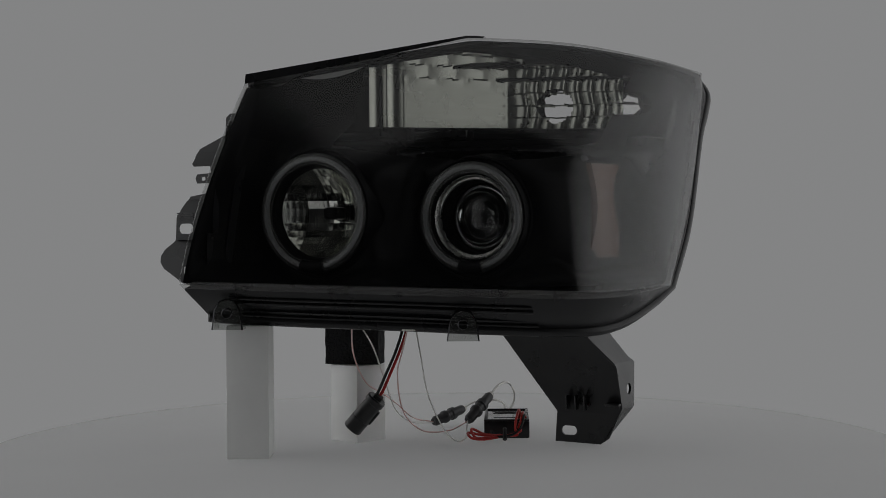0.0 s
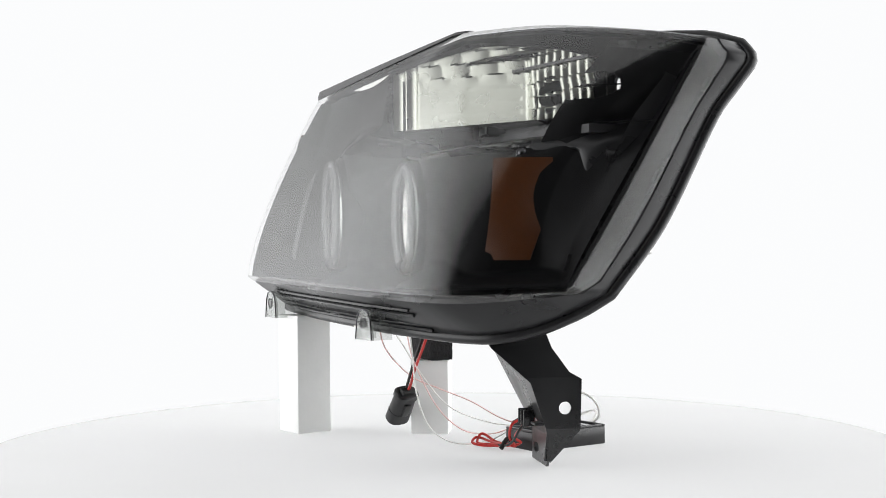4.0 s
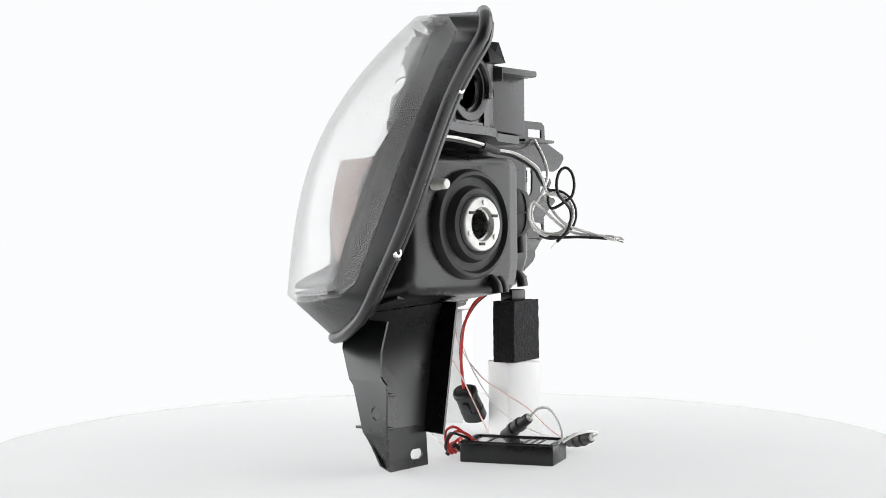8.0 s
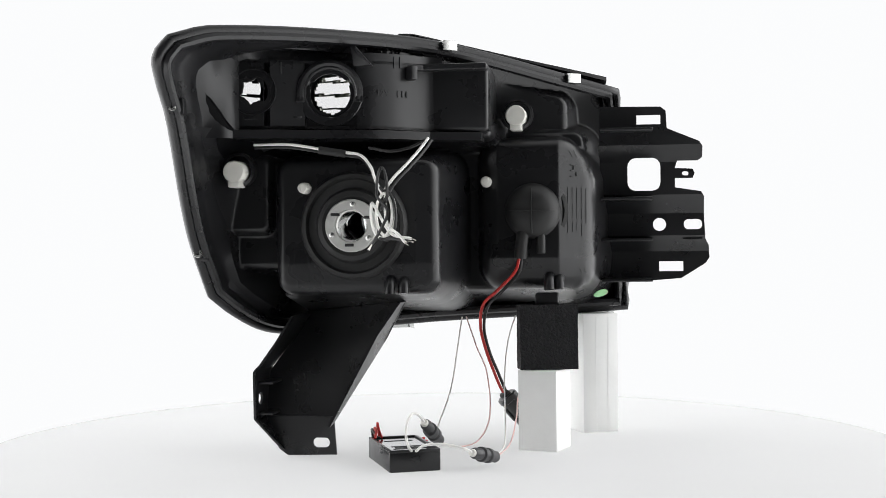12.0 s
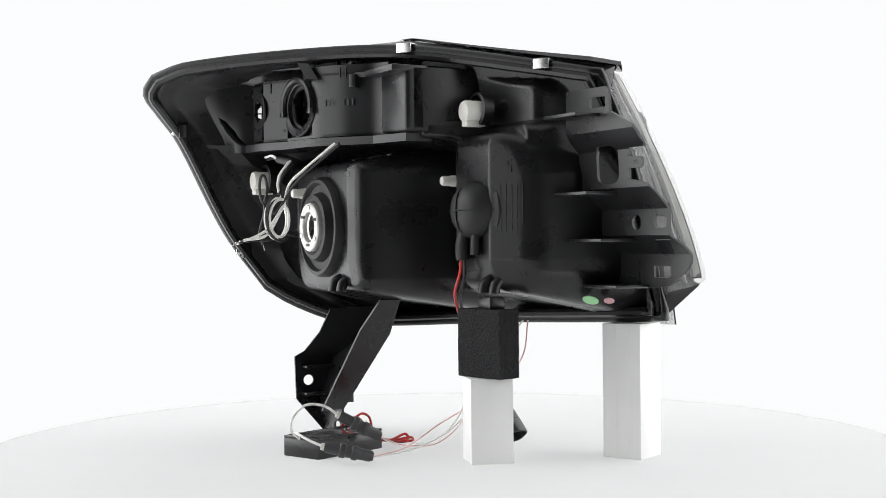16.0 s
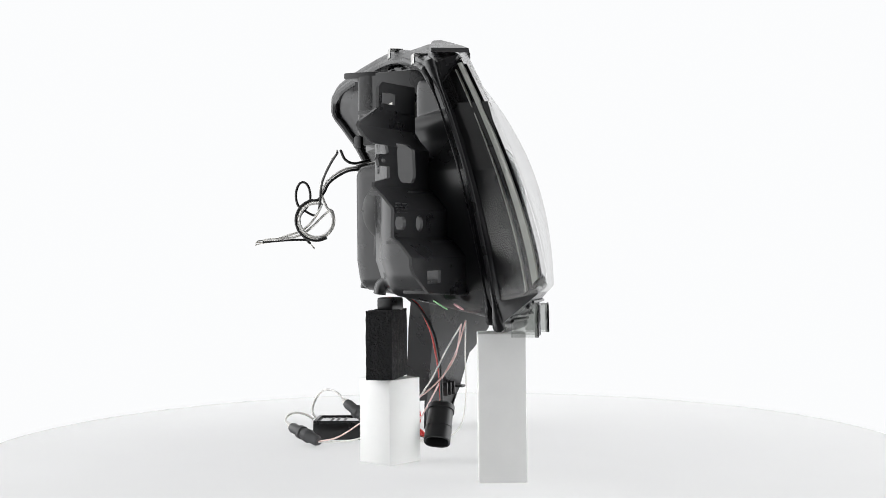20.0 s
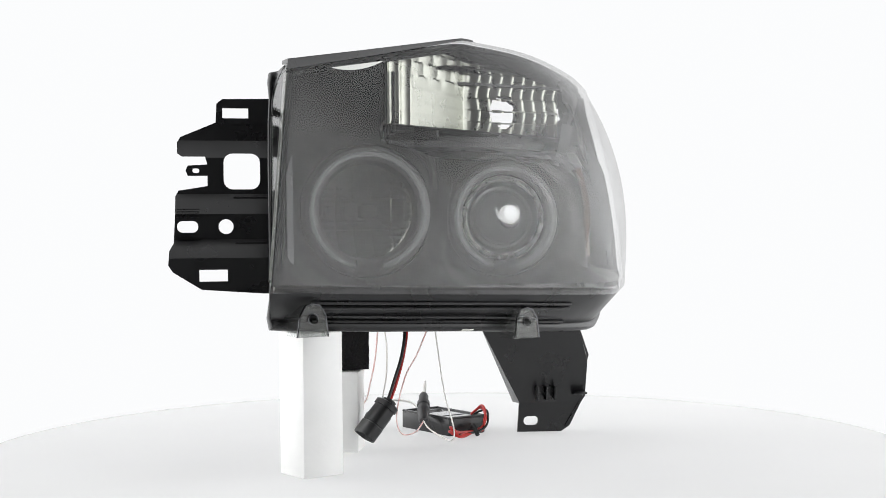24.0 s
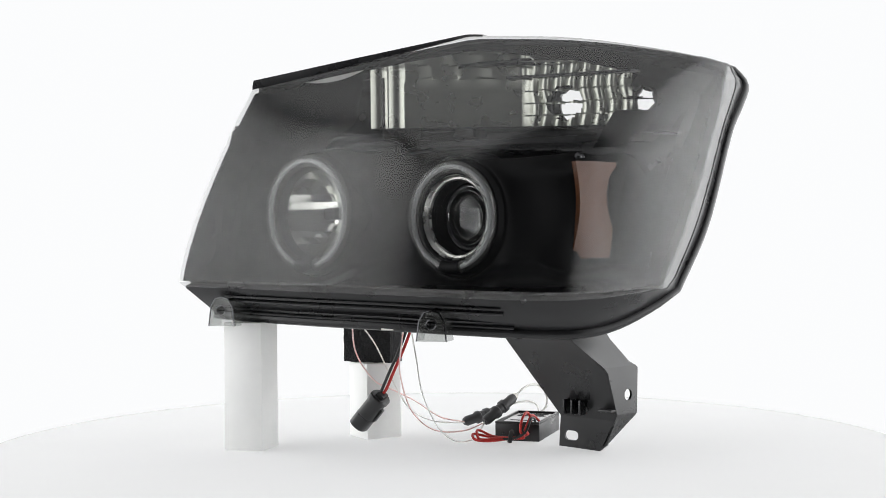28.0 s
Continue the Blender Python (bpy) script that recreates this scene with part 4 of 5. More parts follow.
def bezel():
    def in_lamp(p):
        return any((p.x - c.x) ** 2 + (p.z - c.z) ** 2 < (r + 0.004) ** 2 for c, r in LAMPS)

    def roof(u):
        return at_line(T_LINE, u).z - 0.013 - 0.05 * max(0, u - 0.55)

    def ease(t):
        t = min(1.0, max(0.0, t))
        return t * t * (3 - 2 * t)

    def sunk(u, z):
        """How far the bezel lies behind the lens: shallow at the rim, deepest along the foot of the turn signal."""
        foot = min(0.046, 0.014 + 0.20 * u) + 0.020 * math.sin(math.pi * min(1, max(0, (u - 0.29) / 0.62)))
        corner = eased(CORNER, u)
        low = 0.006 + (corner - 0.006) * ease((z - 0.1575) / (0.030 - 0.016 * ease((u - 0.72) / 0.1)))
        d = low + (foot - corner) * ease((z - 0.262) / 0.044)
        top = at_line(T_LINE, u).z - 0.0085
        if z > 0.3055:
            d = foot + (0.010 - foot) * min(1.0, (z - 0.3055) / (top - 0.3055))
        side = min((u - 0.007) / 0.03, (1 - u) / 0.014, 1.0)
        return 0.004 + (d - 0.004) * ease(side)

    def swell(p, share):
        """Bring the bezel flush with the rim of each lamp round its mouth."""
        ws = [1 - ease((math.hypot(p.x - c.x, p.z - c.z) - r - 0.005) / 0.034) for c, r in LAMPS]
        if sum(ws) > 0:
            goal = sum(w * (c.y + 0.007) for w, (c, r) in zip(ws, LAMPS)) / sum(ws)
            p.y += (goal - p.y) * max(ws) * share
        return p

    def sheet(name, u0, u1, z0, z1, nu, nz, skip=None, label=""):
        bm = bmesh.new()
        rows = []
        for j in range(nz + 1):
            row = []
            for i in range(nu + 1):
                u = u0 + (u1 - u0) * i / nu
                lo, hi = (f(u) if callable(f) else f for f in (z0, z1))
                z = lo + (hi - lo) * j / nz
                row.append(swell(inside_z(u, z, sunk(u, z)), ease((u - 0.012) / 0.05)))
            rows.append(row)
        skin(bm, rows)
        face = BVHTree.FromBMesh(bm)
        if skip:
            bmesh.ops.delete(bm, geom=[f for f in bm.faces if skip(f.calc_center_median())], context="FACES")
        part(name, bm, M_BEZEL, lamp, label, smooth=50)
        return face

    def crown(u):
        return at_line(T_LINE, u).z - 0.0085
    face = sheet("bezel", 0.007, 0.996, 0.1565, 0.3055, 260, 90, in_lamp, "satin black inner bezel round the lamps")
    sheet("inner_side_panel", 0.007, 0.262, 0.3055, crown, 40, 16)
    # the slanting brow between the signal and the upper edge of the lens; a narrow bright sliver on its inner end
    # paints in a highlight
    bm = bmesh.new()
    us = [0.255 + 0.585 * k / 60 for k in range(61)]
    back = [SIGNAL_A.lerp(SIGNAL_B, (u - 0.262) / 0.573) + V(0, 0, roof(u) + 0.002) for u in us]
    front = [lens_at(u, 0.978) + V(0.0, 0.0045, -0.0035) for u in us]
    skin(bm, [front, [a.lerp(b, 0.5) + V(0, 0.0, 0.002) for a, b in zip(front, back)], back])
    part("brow_panel", bm, M_BEZEL, lamp, smooth=60)
    bm = bmesh.new()
    run = [lens_at(0.115 + 0.135 * k / 16, 0.955) + V(0, 0.010, 0) for k in range(17)]
    skin(bm, [[p + V(0, 0, -0.0045 * (1 - abs(k / 8 - 1) ** 2.0) - 0.0003) for k, p in enumerate(run)], run])
    part("brow_glint", bm, M_SATIN, lamp, "thin bright sliver painting in a highlight under the top edge")

    def star_hole(p):
        row = (p.z - 0.3055) / 0.0122
        return ((p.x - 0.1555) / 0.0165) ** 2 + ((p.z - 0.3290) / 0.0130) ** 2 < 1 and row - math.floor(row) < 0.86
    sheet("outer_side_panel", 0.848, 0.996, 0.3055, crown, 64, 56, star_hole)
    # halo rings, shrouds and the lamps
    for i, (c, r) in enumerate(LAMPS):
        mouth = []
        for w in range(0, 360, 5):
            x, z = c.x + (r + 0.0045) * math.cos(radians(w)), c.z + (r + 0.0045) * math.sin(radians(w))
            hit = face.ray_cast(V(x, -0.4, z), V(0, 1, 0))[0]
            mouth.append(V(x, hit.y if hit else c.y, z))
        bm = bmesh.new()
        skin(bm, [[c + (p - c) * 1.035 + V(0, (p.y - c.y) * -0.035 + 0.0006, 0) for p in mouth], [p - V(0, 0.0012, 0) for p in mouth], [c + (p - c) * 0.985 + V(0, (p.y - c.y) * 0.015 + 0.001, 0) for p in mouth], [V(p.x, max(p.y + 0.004, c.y + 0.036), p.z) for p in mouth]], closed=True)
        part("lamp_surround", bm, M_BEZEL, lamp, smooth=60)
        part("lamp_shroud", lathe([(r + 0.010, 0.034), (r + 0.0065, 0.020), (r + 0.003, 0.004), (r + 0.001, 0.0), (r - 0.010, 0.001), (r - 0.0125, 0.006), (r - 0.0135, 0.03)], c, (0, 1, 0), n=72, close=False), M_BEZEL, lamp)
        pts = [c + V((r - 0.0045) * math.sin(radians(w)), -0.004, (r - 0.0045) * math.cos(radians(w))) for w in range(-166, 167, 4)]
        halo = part("halo_ring", tube(pts, 0.0050, n=0, sides=16), M_HALO, lamp, "translucent tubular halo light ring")
        part("halo_core", tube(pts, 0.0022, n=0, sides=8), M_TUBE, halo)
        pts = [c + V((r - 0.0045) * math.sin(radians(w)), -0.004, (r - 0.0045) * math.cos(radians(w))) for w in range(166, 195, 4)]
        part("halo_socket", tube(pts, 0.0062, n=0, sides=12), M_BEZEL, halo)
    c, r = LAMPS[0]
    bm = bmesh.new()
    rng = random.Random(5)
    cols, bands = 5, (-0.0415, -0.016, 0.012, 0.0415)
    for b0, b1 in zip(bands, bands[1:]):
        for k in range(cols):
            a0, a1 = -0.0415 + 0.083 * k / cols, -0.0415 + 0.083 * (k + 1) / cols
            tilt, step = rng.uniform(-0.0010, 0.0010), rng.uniform(-0.0006, 0.0006)
            patch = []
            for j in range(5):
                row = []
                for i in range(5):
                    x, z = a0 + (a1 - a0) * i / 4, b0 + (b1 - b0) * j / 4
                    q = math.hypot(x, z)
                    if q > 0.0415:
                        x, z, q = x * 0.0415 / q, z * 0.0415 / q, 0.0415
                    row.append(c + V(x, 0.010 + 0.034 * (1 - (q / 0.0415) ** 2) + step + tilt * i / 4 - 0.0005 * (1 - ((i - 2) / 2) ** 2), z))
                patch.append(row)
            if (patch[0][0] - patch[0][4]).length + (patch[4][0] - patch[4][4]).length > 0.002:
                skin(bm, patch)
    ret = bmesh.ops.extrude_face_region(bm, geom=bm.faces[:])
    bmesh.ops.translate(bm, vec=V(0, 0.003, 0), verts=[g for g in ret["geom"] if isinstance(g, bmesh.types.BMVert)])
    part("high_beam_reflector", bm, M_MIRROR, lamp, "faceted chrome bowl reflector", smooth=0)
    part("reflector_shell", lathe([(0.043, 0.012), (0.036, 0.030), (0.020, 0.046), (0.006, 0.050)], c, (0, 1, 0), n=40, close=False), M_BEZEL, lamp)
    part("high_beam_bulb", lathe([(0.006, 0.062), (0.006, 0.040), (0.0052, 0.034), (0.0, 0.031)], c, (0, 1, 0), n=24), M_SMOKE, lamp)
    part("bulb_shield", block(c.x + 0.004, c.y + 0.030, c.z, 0.016, 0.018, 0.012, 0.003), M_BEZEL, lamp)
    c, r = LAMPS[1]
    ax = V(0.115, 0.99, 0.0)
    pr = part("projector_shroud", lathe([(0.0400, 0.006), (0.0392, 0.0015), (0.0385, 0.0010), (0.0370, 0.0030), (0.0362, 0.0046), (0.0352, 0.0040), (0.0345, 0.0046), (0.0342, 0.0075)], c, (0, 1, 0), n=64, close=False), M_STEEL, lamp, "thin chrome trim ring of the projector")
    part("projector_barrel", lathe([(0.0342, 0.0070), (0.0330, 0.011), (0.0322, 0.016), (0.0325, 0.040), (0.030, 0.070), (0.022, 0.100), (0.0145, 0.118)], c, ax, n=48, close=False), M_BEZEL, pr)
    arc = [(0.0312 * math.sin(radians(w)) / math.sin(radians(52)), 0.0395 * (math.cos(radians(w)) - math.cos(radians(52)))) for w in range(0, 53, 4)]
    part("projector_lens", lathe([(r2, 0.022 - h) for r2, h in arc] + [(r2, 0.024 + h) for r2, h in arc[::-1]], c, ax, n=48, close=False), M_GLASS, pr, "thick domed projector lens", smooth=60)
    part("lens_clamp", lathe([(0.0325, 0.0195), (0.0300, 0.0175), (0.0292, 0.0185), (0.0295, 0.0215)], c, ax, n=48, close=False), M_SMOKE, pr)
    # four small running lights under the signal
    way = V(-0.588, 0.809, 0)
    for u in (0.415, 0.545, 0.672, 0.815):
        p0 = inside_z(u, 0.2945, 0.0205)
        best = min((k / 400 for k in range(100, 380)), key=lambda q: abs((inside_z(q, 0.2945, sunk(q, 0.2945)) - p0).cross(way).z))
        p = inside_z(best, 0.2945, sunk(best, 0.2945) - 0.0006)
        n = (inside_z(best, 0.2945, 0.0) - p).normalized()
        led = part("running_light", lathe([(0.0048, -0.001), (0.0048, 0.0008), (0.0040, 0.0012), (0.0036, 0.0006), (0.0, 0.0006)], p, n, n=20), M_SMOKE, lamp, "small round unlit running light")
        part("led", lathe([(0.0026, 0.0006), (0.0024, 0.0014), (0.0012, 0.0020), (0.0, 0.0021)], p, n, n=14), M_SMOKE, led)


bezel()


def signal_reflector():
    a, b = SIGNAL_A, SIGNAL_B
    d = (b - a)
    w = d.length
    d.normalize()
    back = V(-d.y, d.x, 0)
    if back.y < 0:
        back = -back
    hx = V(0.0850, 0.103, 0.3290)
    pitch = 0.0122

    def depth(s, z):
        row = (z - 0.3055) / pitch
        step = row - math.floor(row)
        high = min(1.0, max(0.0, (z - 0.345) / 0.012))
        if s < 0.135:                      # upright columns beside the panel
            base = 0.005 + 0.004 * abs(math.sin(s / 0.135 * 2 * math.pi))
            flute, rows = 0.0, 0.0004 * step
        elif s < 0.60:                     # broad panel that slants back towards the bulb; its upper rows break into facets
            q = (s - 0.135) / 0.465
            base = 0.006 + 0.030 * q
            flute = 0.0011 * high * abs(math.sin(q * 4 * math.pi + 0.9 * math.floor(row)))
            rows = (0.0004 + 0.0012 * max(0.0, q - 0.55) + 0.0006 * high) * step
        else:                              # bulb end, with wavy flutes
            base = 0.036 * max(0.0, (1 - s) / 0.40) ** 0.6
            flute = 0.0050 * abs(math.sin((s + 0.006 * math.sin(z * 150)) * 20 * math.pi)) * min(1, max(0, (s - 0.60) / 0.05))
            rows = 0.0016 * step
        p = a + d * (w * s)
        reach = max(0.006, (0.037 - p.y) / back.y) if p.x < 0.012 else 0.07
        room = (p - V(0.168, 0.121, 0)).dot(V(0.287, -0.958, 0)) - 0.007
        return min(base, reach, room / max(0.3, back.dot(V(-0.287, 0.958, 0)))) - flute - rows
    bm = bmesh.new()
    grid = []
    ns, ng = 200, 42
    for j in range(ng + 1):
        g = j / ng
        row = []
        for i in range(ns + 1):
            s = i / ns
            u = 0.262 + 0.573 * s
            top = at_line(T_LINE, u).z - 0.011 - 0.05 * max(0, u - 0.55)
            z = 0.3055 + (top - 0.3055) * g
            row.append(a + d * (w * s) + back * depth(s, z) + V(0, 0, z))
        grid.append(row)
    skin(bm, grid)
    # the bulb hole shows between the lips of the rows
    def in_hole(p):
        row = (p.z - 0.3055) / pitch
        return (p.xz - hx.xz).length < 0.0170 and 0.04 < row - math.floor(row) < 0.84
    bmesh.ops.delete(bm, geom=[f for f in bm.faces if in_hole(f.calc_center_median())], context="FACES")
    bm2 = bm.copy()
    bmesh.ops.delete(bm2, geom=[f for f in bm2.faces if (f.calc_center_median().xz - hx.xz).length < 0.0190], context="FACES")
    bmesh.ops.translate(bm2, vec=back * 0.003 + V(0, 0, 0.0005), verts=bm2.verts)
    part("reflector_back", bm2, M_HOUSING, lamp)
    ref = part("turn_signal_reflector", bm, M_CHROME, lamp, "chrome fluted turn signal reflector", smooth=28)
    bm = bmesh.new()
    skin(bm, [[a + d * (w * i / 40) + V(0, 0, 0.3053) for i in range(41)], [a + d * (w * i / 40) + back * (depth(i / 40, 0.3056) + 0.002) + V(0, 0, 0.3055) for i in range(41)]])
    part("reflector_floor", bm, M_BEZEL, ref)
    # amber side reflector, ribbed
    n = V(0.955, -0.295, 0)
    bm = bmesh.new()
    rows = []
    for j in range(15):
        f = j / 14
        bow = math.sin(math.pi * f)
        p0 = V(0.1425 + 0.0075 * bow, 0.008 + 0.009 * f, 0.180 + 0.0875 * f)
        p1 = V(0.1600 - 0.007 * min(1.0, 1.6 * f), 0.044 + 0.023 * min(1.0, 1.6 * f), 0.180 + 0.0875 * f)
        rows.append([p0.lerp(p1, i / 28) + n * (0.0030 + 0.00008 * (i % 2) + 0.002 * math.sin(math.pi * i / 28)) for i in range(29)])
    skin(bm, rows)
    ret = bmesh.ops.extrude_face_region(bm, geom=bm.faces[:])
    bmesh.ops.translate(bm, vec=-n * 0.006, verts=[g for g in ret["geom"] if isinstance(g, bmesh.types.BMVert)])
    part("amber_reflector", bm, M_AMBER, lamp, "amber ribbed plastic side reflector", smooth=15)


signal_reflector()


# ---------------------------------------------------------------- wiring at the rear
def rear_wires():
    k = V(0.028, 0.156, 0.219)
    axis = V(0.82, 0.57, 0.0).normalized()
    e1 = V(-0.57, 0.82, 0.0).normalized()
    up = V(0, 0, 1)

    def ring(c, r, a0, a1, n, ax=axis, across=e1, drift=0.0):
        """Part of a turn of wire about the knot."""
        pts = []
        for q in range(n + 1):
            w = radians(a0 + (a1 - a0) * q / n)
            pts.append(tuple(c + across * (r * math.cos(w)) + up * (r * math.sin(w)) + ax * (drift * q / n)))
        return pts
    wires = []
    run_a = [(0.150, 0.122, 0.283), (0.118, 0.127, 0.2825), (0.0875, 0.1325, 0.2775), (0.0676, 0.1285, 0.2745), (0.052, 0.136, 0.2715), (0.040, 0.149, 0.260), (0.036, 0.153, 0.250)]
    run_b = [(-0.004, 0.112, 0.287), (0.002, 0.124, 0.276), (0.012, 0.138, 0.262), (0.022, 0.147, 0.250)]
    lift_a = [(x, y - 0.002, z - 0.0025) for x, y, z in run_a]
    lift_b = [(x - 0.003, y - 0.002, z - 0.002) for x, y, z in run_b]
    wires.append((run_a + ring(k, 0.0190, 100, -215, 16, drift=0.004) + [(0.020, 0.170, 0.204), (-0.002, 0.200, 0.199)], M_WIRE_WHITE))
    wires.append((lift_a + ring(k, 0.0210, 95, -120, 12, drift=-0.003) + [(0.030, 0.163, 0.199), (0.018, 0.180, 0.199), (0.000, 0.203, 0.197)], M_WIRE_BLACK))
    wires.append((run_b + ring(k, 0.0172, 130, 470, 18, drift=-0.004) + [(0.024, 0.165, 0.212), (0.012, 0.182, 0.203), (0.002, 0.205, 0.196)], M_WIRE_WHITE))
    small = k + V(-0.004, 0.014, 0.026)
    wires.append((lift_b + [(0.026, 0.150, 0.236), (0.030, 0.158, 0.224)] + ring(small, 0.0135, -60, 230, 14, V(0.97, 0.2, 0), V(-0.5, 0.86, 0).normalized() * 0.5, 0.006) + [(0.022, 0.172, 0.222), (0.028, 0.174, 0.206), (0.036, 0.168, 0.195)], M_WIRE_BLACK))
    for pts, m in wires:
        w = part("rear_wire", tube(pts, 0.0013, n=110, sides=8), m, lamp, "loose insulated wire with a bare end")
        end = V(*pts[-1])
        d = (end - V(*pts[-2])).normalized()
        for a in (-0.10, 0.0, 0.10):
            part("bare_end", tube([end, end + (d + V(a, 0, a * 0.6)) * 0.007], 0.0004, n=2, sides=5), M_COPPER, w)
    part("wire_tape", tube([(0.0895, 0.1315, 0.2770), (0.0780, 0.1300, 0.2750), (0.0665, 0.1280, 0.2733)], 0.0034, n=4, sides=10), M_RUBBER, lamp)
    part("rear_wire", tube([(0.050, 0.105, 0.280), (0.030, 0.112, 0.276), (0.012, 0.112, 0.279), (-0.004, 0.108, 0.287)], 0.0014, n=24, sides=8), M_WIRE_BLACK, lamp, "loose black insulated wire")


rear_wires()


# ---------------------------------------------------------------- the props and loose parts on the table
def place(x, y, z, rz=0.0):
    """A pose on the turntable, in the headlight's axes."""
    return HEAD @ pose(x, y, z, 0, 0, rz)


MOVERS = [TABLE, lamp]


def props():
    p = thing("support_post", place(-0.1404, -0.1195, 0, 25.3), "tall square white post that holds up the headlight", "post", "white support posts")
    body = part("post_body", block(0, 0, 0.0605, 0.0385, 0.0390, 0.121, 0.0007), M_POST, p)
    for k in (-0.008, 0.005):
        part("joint_strip", block(k, 0.01952, 0.0605, 0.0016, 0.0003, 0.1195, 0.0), M_POST, body)
    MOVERS.append(p)
    p = thing("support_post", place(-0.0974, 0.0071, 0, 72.3), "short square white post with black foam on top", "post", "white support posts")
    part("post_body", block(0, 0, 0.0375, 0.0382, 0.0382, 0.075, 0.0007), M_POST, p)
    MOVERS.append(p)
    p = thing("foam_block", place(-0.1005, 0.0078, 0.0752, 12.6), "flat black foam block stood on the short white post", "foam block")
    bm = bmesh.new()
    bmesh.ops.create_cube(bm, size=1.0)
    bmesh.ops.subdivide_edges(bm, edges=bm.edges[:], cuts=14, use_grid_fill=True)
    bmesh.ops.scale(bm, vec=(0.0545, 0.0235, 0.0605), verts=bm.verts)
    for v in bm.verts:
        q = v.co * 160
        v.co += V(noise.noise(q), noise.noise(q + V(9, 2, 1)), noise.noise(q + V(3, 8, 5))) * 0.0005
        v.co.z += 0.0305
    part("foam_body", bm, M_FOAM, p)
    MOVERS.append(p)
    # the tall vertical clip of the housing that rests on the foam
    part("rest_stub", block(-0.1005, 0.004, 0.141, 0.022, 0.016, 0.012, 0.002), M_HOUSING, SHELL)


props()


def inverter():
    t = thing("inverter_box", place(0.0216, 0.1053, 0, 22.8), "small black inverter box with a silver label, lying on the turntable", "inverter")
    case = part("case", block(0, 0, 0.0085, 0.045, 0.086, 0.017, 0.0012), M_BOX, t)
    part("label", block(0, 0.002, 0.0173, 0.038, 0.070, 0.0006, 0.0), M_LABEL, case, "silver printed label")
    for y, w in ((0.026, 0.030), (0.020, 0.024), (0.013, 0.028), (-0.020, 0.026)):
        part("print_bar", block(0, y, 0.0178, w, 0.0022, 0.0003, 0.0), M_PRINT, case)
    for x, y, a, b in ((0, -0.0412, 0.0448, 0.0032), (0, 0.0412, 0.0448, 0.0032), (-0.0210, 0, 0.0028, 0.0786), (0.0210, 0, 0.0028, 0.0786)):
        part("rim", block(x, y, 0.0178, a, b, 0.0024, 0.0006), M_BOX, case)
    # looped red leads tied together
    for k, off in enumerate((0.0, 0.0035)):
        pts = [V(0.012 + off, -0.034, 0.0190), V(0.013, -0.041, 0.0240), V(0.012, -0.052, 0.0295 - off), V(0.010, -0.0605, 0.0250 - 2 * off), V(0.008, -0.0610, 0.0130), V(0.010, -0.0560, 0.0055 + off), V(0.000, -0.0570, 0.0050),
               V(-0.022, -0.068, 0.003 + off * 0.4), V(-0.034, -0.074, 0.005), V(-0.038, -0.066, 0.009 + off), V(-0.024, -0.060, 0.006), V(0.002, -0.059, 0.005)]
        part("red_lead", tube([p + V(off, off, 0) for p in pts], 0.0013, n=70, sides=8), M_WIRE_RED, t, "red insulated lead")
    part("black_lead", tube([V(0.016, -0.034, 0.0190), V(0.0175, -0.042, 0.0225), V(0.017, -0.054, 0.0240), V(0.013, -0.0600, 0.0120), V(0.004, -0.0610, 0.0060), V(-0.014, -0.062, 0.004), V(-0.026, -0.070, 0.003)], 0.0012, n=30, sides=8), M_WIRE_BLACK, t)
    part("cable_tie", tube([V(-0.002, -0.064, 0.002), V(-0.002, -0.056, 0.011), V(-0.002, -0.050, 0.006)], 0.0022, n=8, sides=8), M_RUBBER, t)
    MOVERS.append(t)


inverter()


def sleeve(name, a, b, label):
    """A rubber-sleeved inline connector between two points of the headlight's axes."""
    a, b = V(*a), V(*b)
    d = b - a
    w = d.length
    t = thing(name, HEAD @ Matrix.Translation(a), label, "connector", "inline connectors")
    prof = [(0.0, 0.0), (0.0040, 0.0), (0.0050, 0.003), (0.0050, 0.3 * w), (0.0066, 0.32 * w), (0.0066, 0.42 * w), (0.0054, 0.45 * w), (0.0054, 0.55 * w), (0.0066, 0.58 * w), (0.0066, 0.66 * w), (0.0052, 0.7 * w), (0.0052, w - 0.003), (0.0038, w), (0.0, w)]
    part("sleeve", lathe(prof, (0, 0, 0), d, n=24, close=False), M_GREYPLUG, t)
    part("end_ring", lathe([(0.0030, -0.003), (0.0034, -0.0005), (0.0038, 0.001)], (0, 0, 0), d, n=16), M_WHITE, t)
    MOVERS.append(t)
    return t


sleeve("inline_connector", (0.002, 0.108, 0.0365), (-0.006, 0.070, 0.0150), "black rubber inline connector leaning on the inverter")
sleeve("inline_connector", (-0.0445, 0.143, 0.0165), (-0.0605, 0.103, 0.0068), "grey rubber inline connector lying on the turntable")


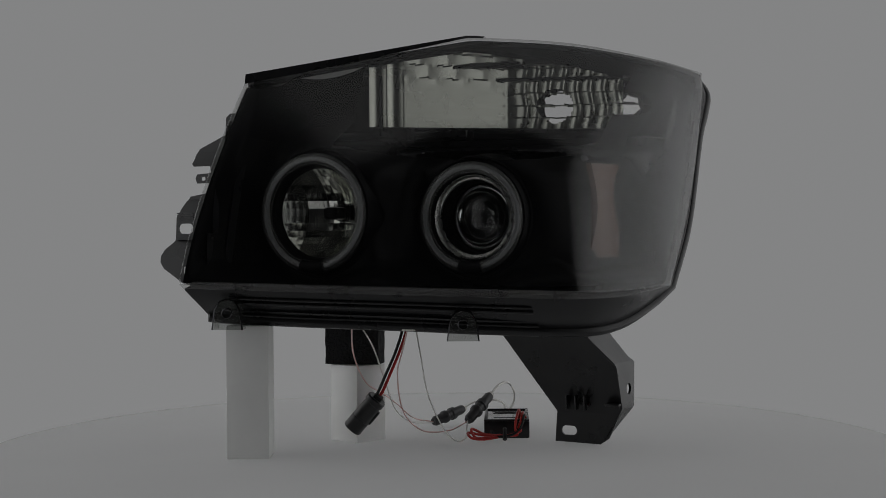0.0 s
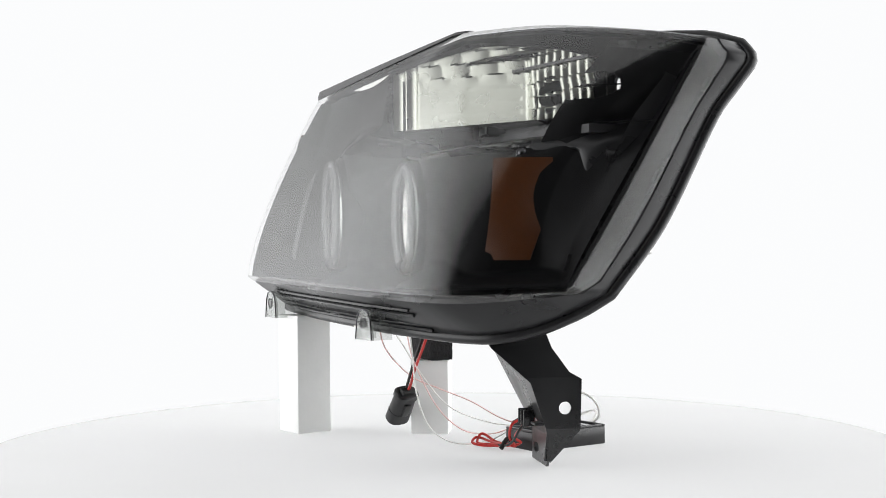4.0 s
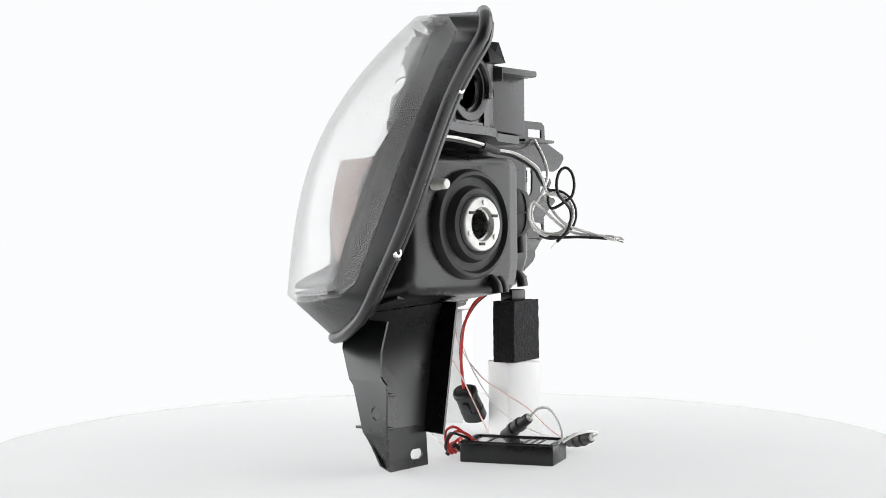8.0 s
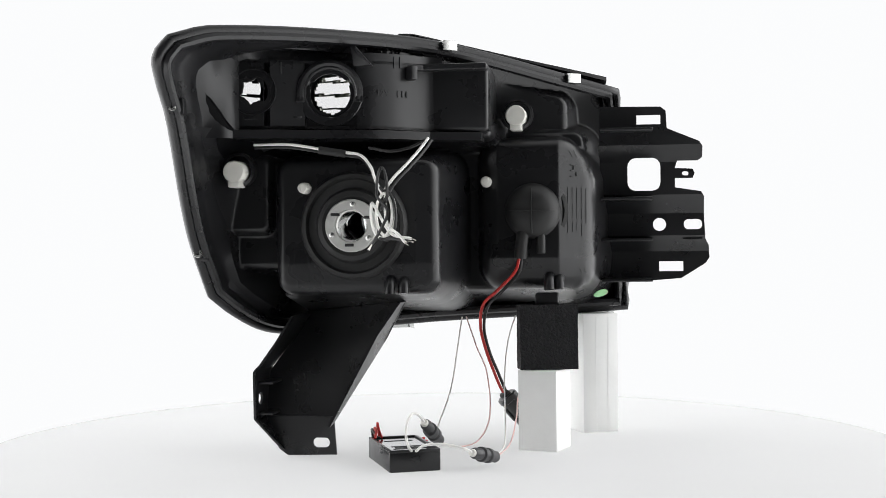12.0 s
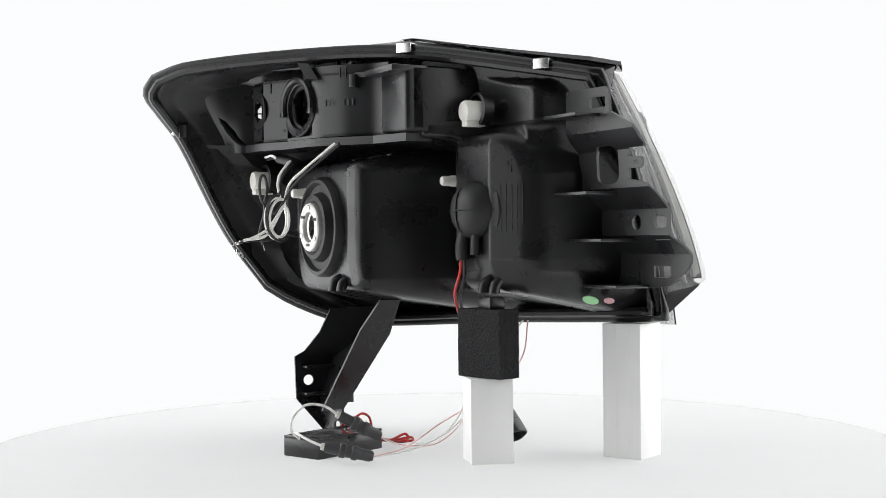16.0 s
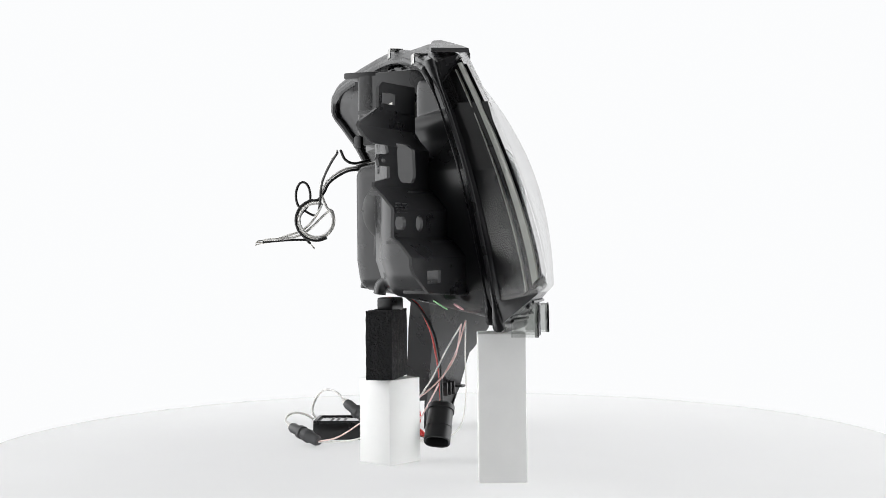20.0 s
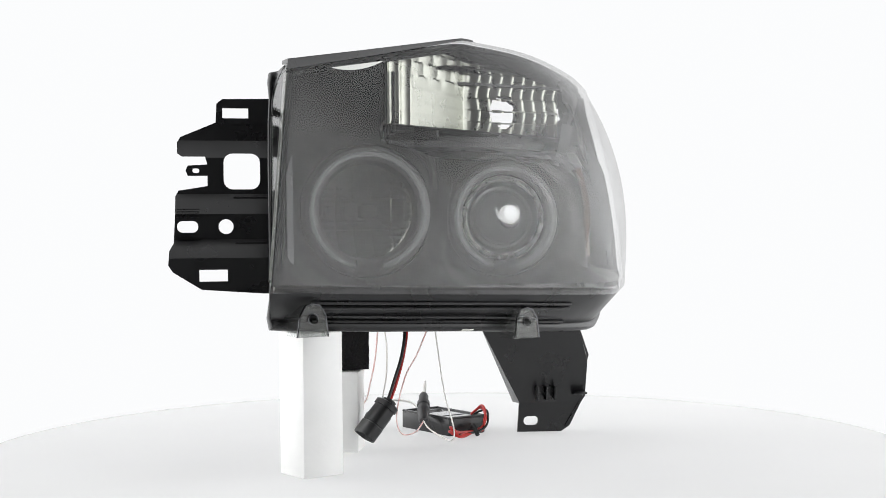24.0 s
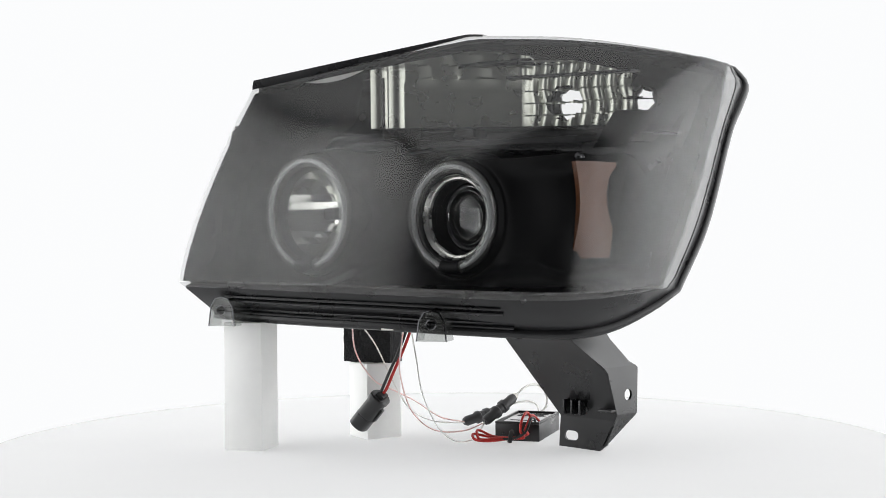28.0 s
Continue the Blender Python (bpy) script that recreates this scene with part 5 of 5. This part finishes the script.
def plug_and_cables():
    a, b = V(-0.058, -0.0255, 0.046), V(-0.082, -0.032, 0.017)
    t = thing("plug", HEAD @ Matrix.Translation(b), "black plastic plug hanging on red and black wires", "plug")
    d = (a - b)
    w = d.length
    z = d.normalized()
    wide = V(0.4, -0.916, 0)
    wide = (wide - z * wide.dot(z)).normalized()
    m = Matrix((wide, z.cross(wide), z)).transposed().to_4x4()
    bm = bmesh.new()
    rows = []
    for h, a, b2 in ((0.30, 0.0085, 0.0062), (0.0, 0.0105, 0.0078), (-0.01, 0.0113, 0.0087), (0.01, 0.0120, 0.0094), (0.34, 0.0120, 0.0094), (0.35, 0.0113, 0.0088), (0.37, 0.0113, 0.0088), (0.38, 0.0118, 0.0092), (0.84, 0.0112, 0.0087), (0.85, 0.0124, 0.0098), (0.97, 0.0124, 0.0098), (1.0, 0.0112, 0.0085)):
        rows.append([V(a * math.copysign(abs(math.cos(q)) ** 0.75, math.cos(q)), b2 * math.copysign(abs(math.sin(q)) ** 0.75, math.sin(q)), h * w) for q in [k * math.tau / 28 for k in range(28)]])
    ends = skin(bm, rows, closed=True)
    cap(bm, ends[0])
    cap(bm, ends[-1])
    bmesh.ops.recalc_face_normals(bm, faces=bm.faces)
    block(0, 0.0095, w * 0.55, 0.007, 0.003, w * 0.4, 0.001, bm=bm)
    bmesh.ops.transform(bm, matrix=m, verts=bm.verts)
    part("shell", bm, M_PLUG, t)
    bm = block(0, 0, w * 1.0, 0.014, 0.009, w * 0.2, 0.002)
    bmesh.ops.transform(bm, matrix=m, verts=bm.verts)
    part("wire_seal", bm, M_RUBBER, t)
    MOVERS.append(t)
    # wires from the high beam to the plug and the fine leads of the halo rings
    runs = [
        ("red_wire", [(-0.0765, 0.0205, 0.184), (-0.072, 0.020, 0.168), (-0.055, 0.016, 0.150), (-0.040, 0.006, 0.136), (-0.036, -0.004, 0.115), (-0.040, -0.012, 0.092), (-0.047, -0.019, 0.070), (-0.054, -0.023, 0.052), (-0.058, -0.0255, 0.046)], 0.0015, M_WIRE_RED, "red insulated wire down to the plug"),
        ("black_wire", [(-0.0785, 0.0195, 0.184), (-0.075, 0.017, 0.166), (-0.058, 0.012, 0.148), (-0.044, 0.003, 0.134), (-0.039, -0.008, 0.113), (-0.043, -0.016, 0.090), (-0.051, -0.022, 0.068), (-0.058, -0.026, 0.050), (-0.061, -0.0275, 0.045)], 0.0015, M_WIRE_BLACK, "black insulated wire down to the plug"),
        ("pink_wire", [(-0.071, -0.052, 0.122), (-0.073, -0.045, 0.090), (-0.0745, -0.018, 0.060), (-0.0725, 0.010, 0.0470), (-0.0735, 0.0427, 0.0330), (-0.070, 0.076, 0.014), (-0.0605, 0.103, 0.0068)], 0.00075, M_WIRE_PINK, "thin pink wire from the halo ring"),
        ("white_wire", [(-0.066, -0.050, 0.122), (-0.0600, -0.032, 0.098), (-0.058, -0.012, 0.065), (-0.061, 0.018, 0.030), (-0.064, 0.060, 0.012), (-0.0605, 0.103, 0.0062)], 0.00075, M_WIRE_WHITE, "thin white wire from the halo ring"),
        ("white_wire", [(-0.015, -0.031, 0.122), (-0.010, -0.028, 0.088), (-0.004, -0.0256, 0.052), (0.007, -0.014, 0.018), (0.010, 0.008, 0.004), (0.006, 0.038, 0.003), (-0.003, 0.060, 0.009), (-0.006, 0.070, 0.015)], 0.00075, M_WIRE_WHITE, "thin white wire from the halo ring"),
        ("pink_wire", [(-0.019, -0.033, 0.122), (-0.030, -0.027, 0.092), (-0.040, -0.018, 0.070), (-0.045, 0.004, 0.030), (-0.036, 0.0265, 0.0093), (-0.018, 0.050, 0.007), (-0.006, 0.070, 0.0142)], 0.00075, M_WIRE_PINK, "thin pink wire from the halo ring"),
        ("white_wire", [(0.002, 0.108, 0.0365), (0.006, 0.122, 0.046), (0.010, 0.138, 0.047), (0.012, 0.150, 0.036), (0.010, 0.152, 0.024), (0.008, 0.146, 0.018)], 0.0012, M_WIRE_WHITE, "white wire from connector to inverter"),
        ("white_wire", [(-0.0445, 0.143, 0.0165), (-0.038, 0.154, 0.022), (-0.020, 0.158, 0.026), (-0.004, 0.154, 0.024), (0.004, 0.147, 0.018)], 0.0012, M_WIRE_WHITE, "white wire from connector to inverter"),
    ]
    for name, pts, r, m, label in runs:
        base = V(*pts[-1])
        t = thing(name, HEAD @ Matrix.Translation(base), label, "wire", "loose wires")
        part("insulation", tube([V(*p) - base for p in pts], r, n=60, sides=8), m, t)
        MOVERS.append(t)


plug_and_cables()


# ---------------------------------------------------------------- motion
def motions():
    for ob in MOVERS:
        start = ob.matrix_basis.copy()
        rows = []
        for k in range(57):
            t = k * 0.5
            rows.append((t, pose(0, 0, 0, 0, 0, turn_at(t)) @ start))
        walk(ob, rows)


motions()
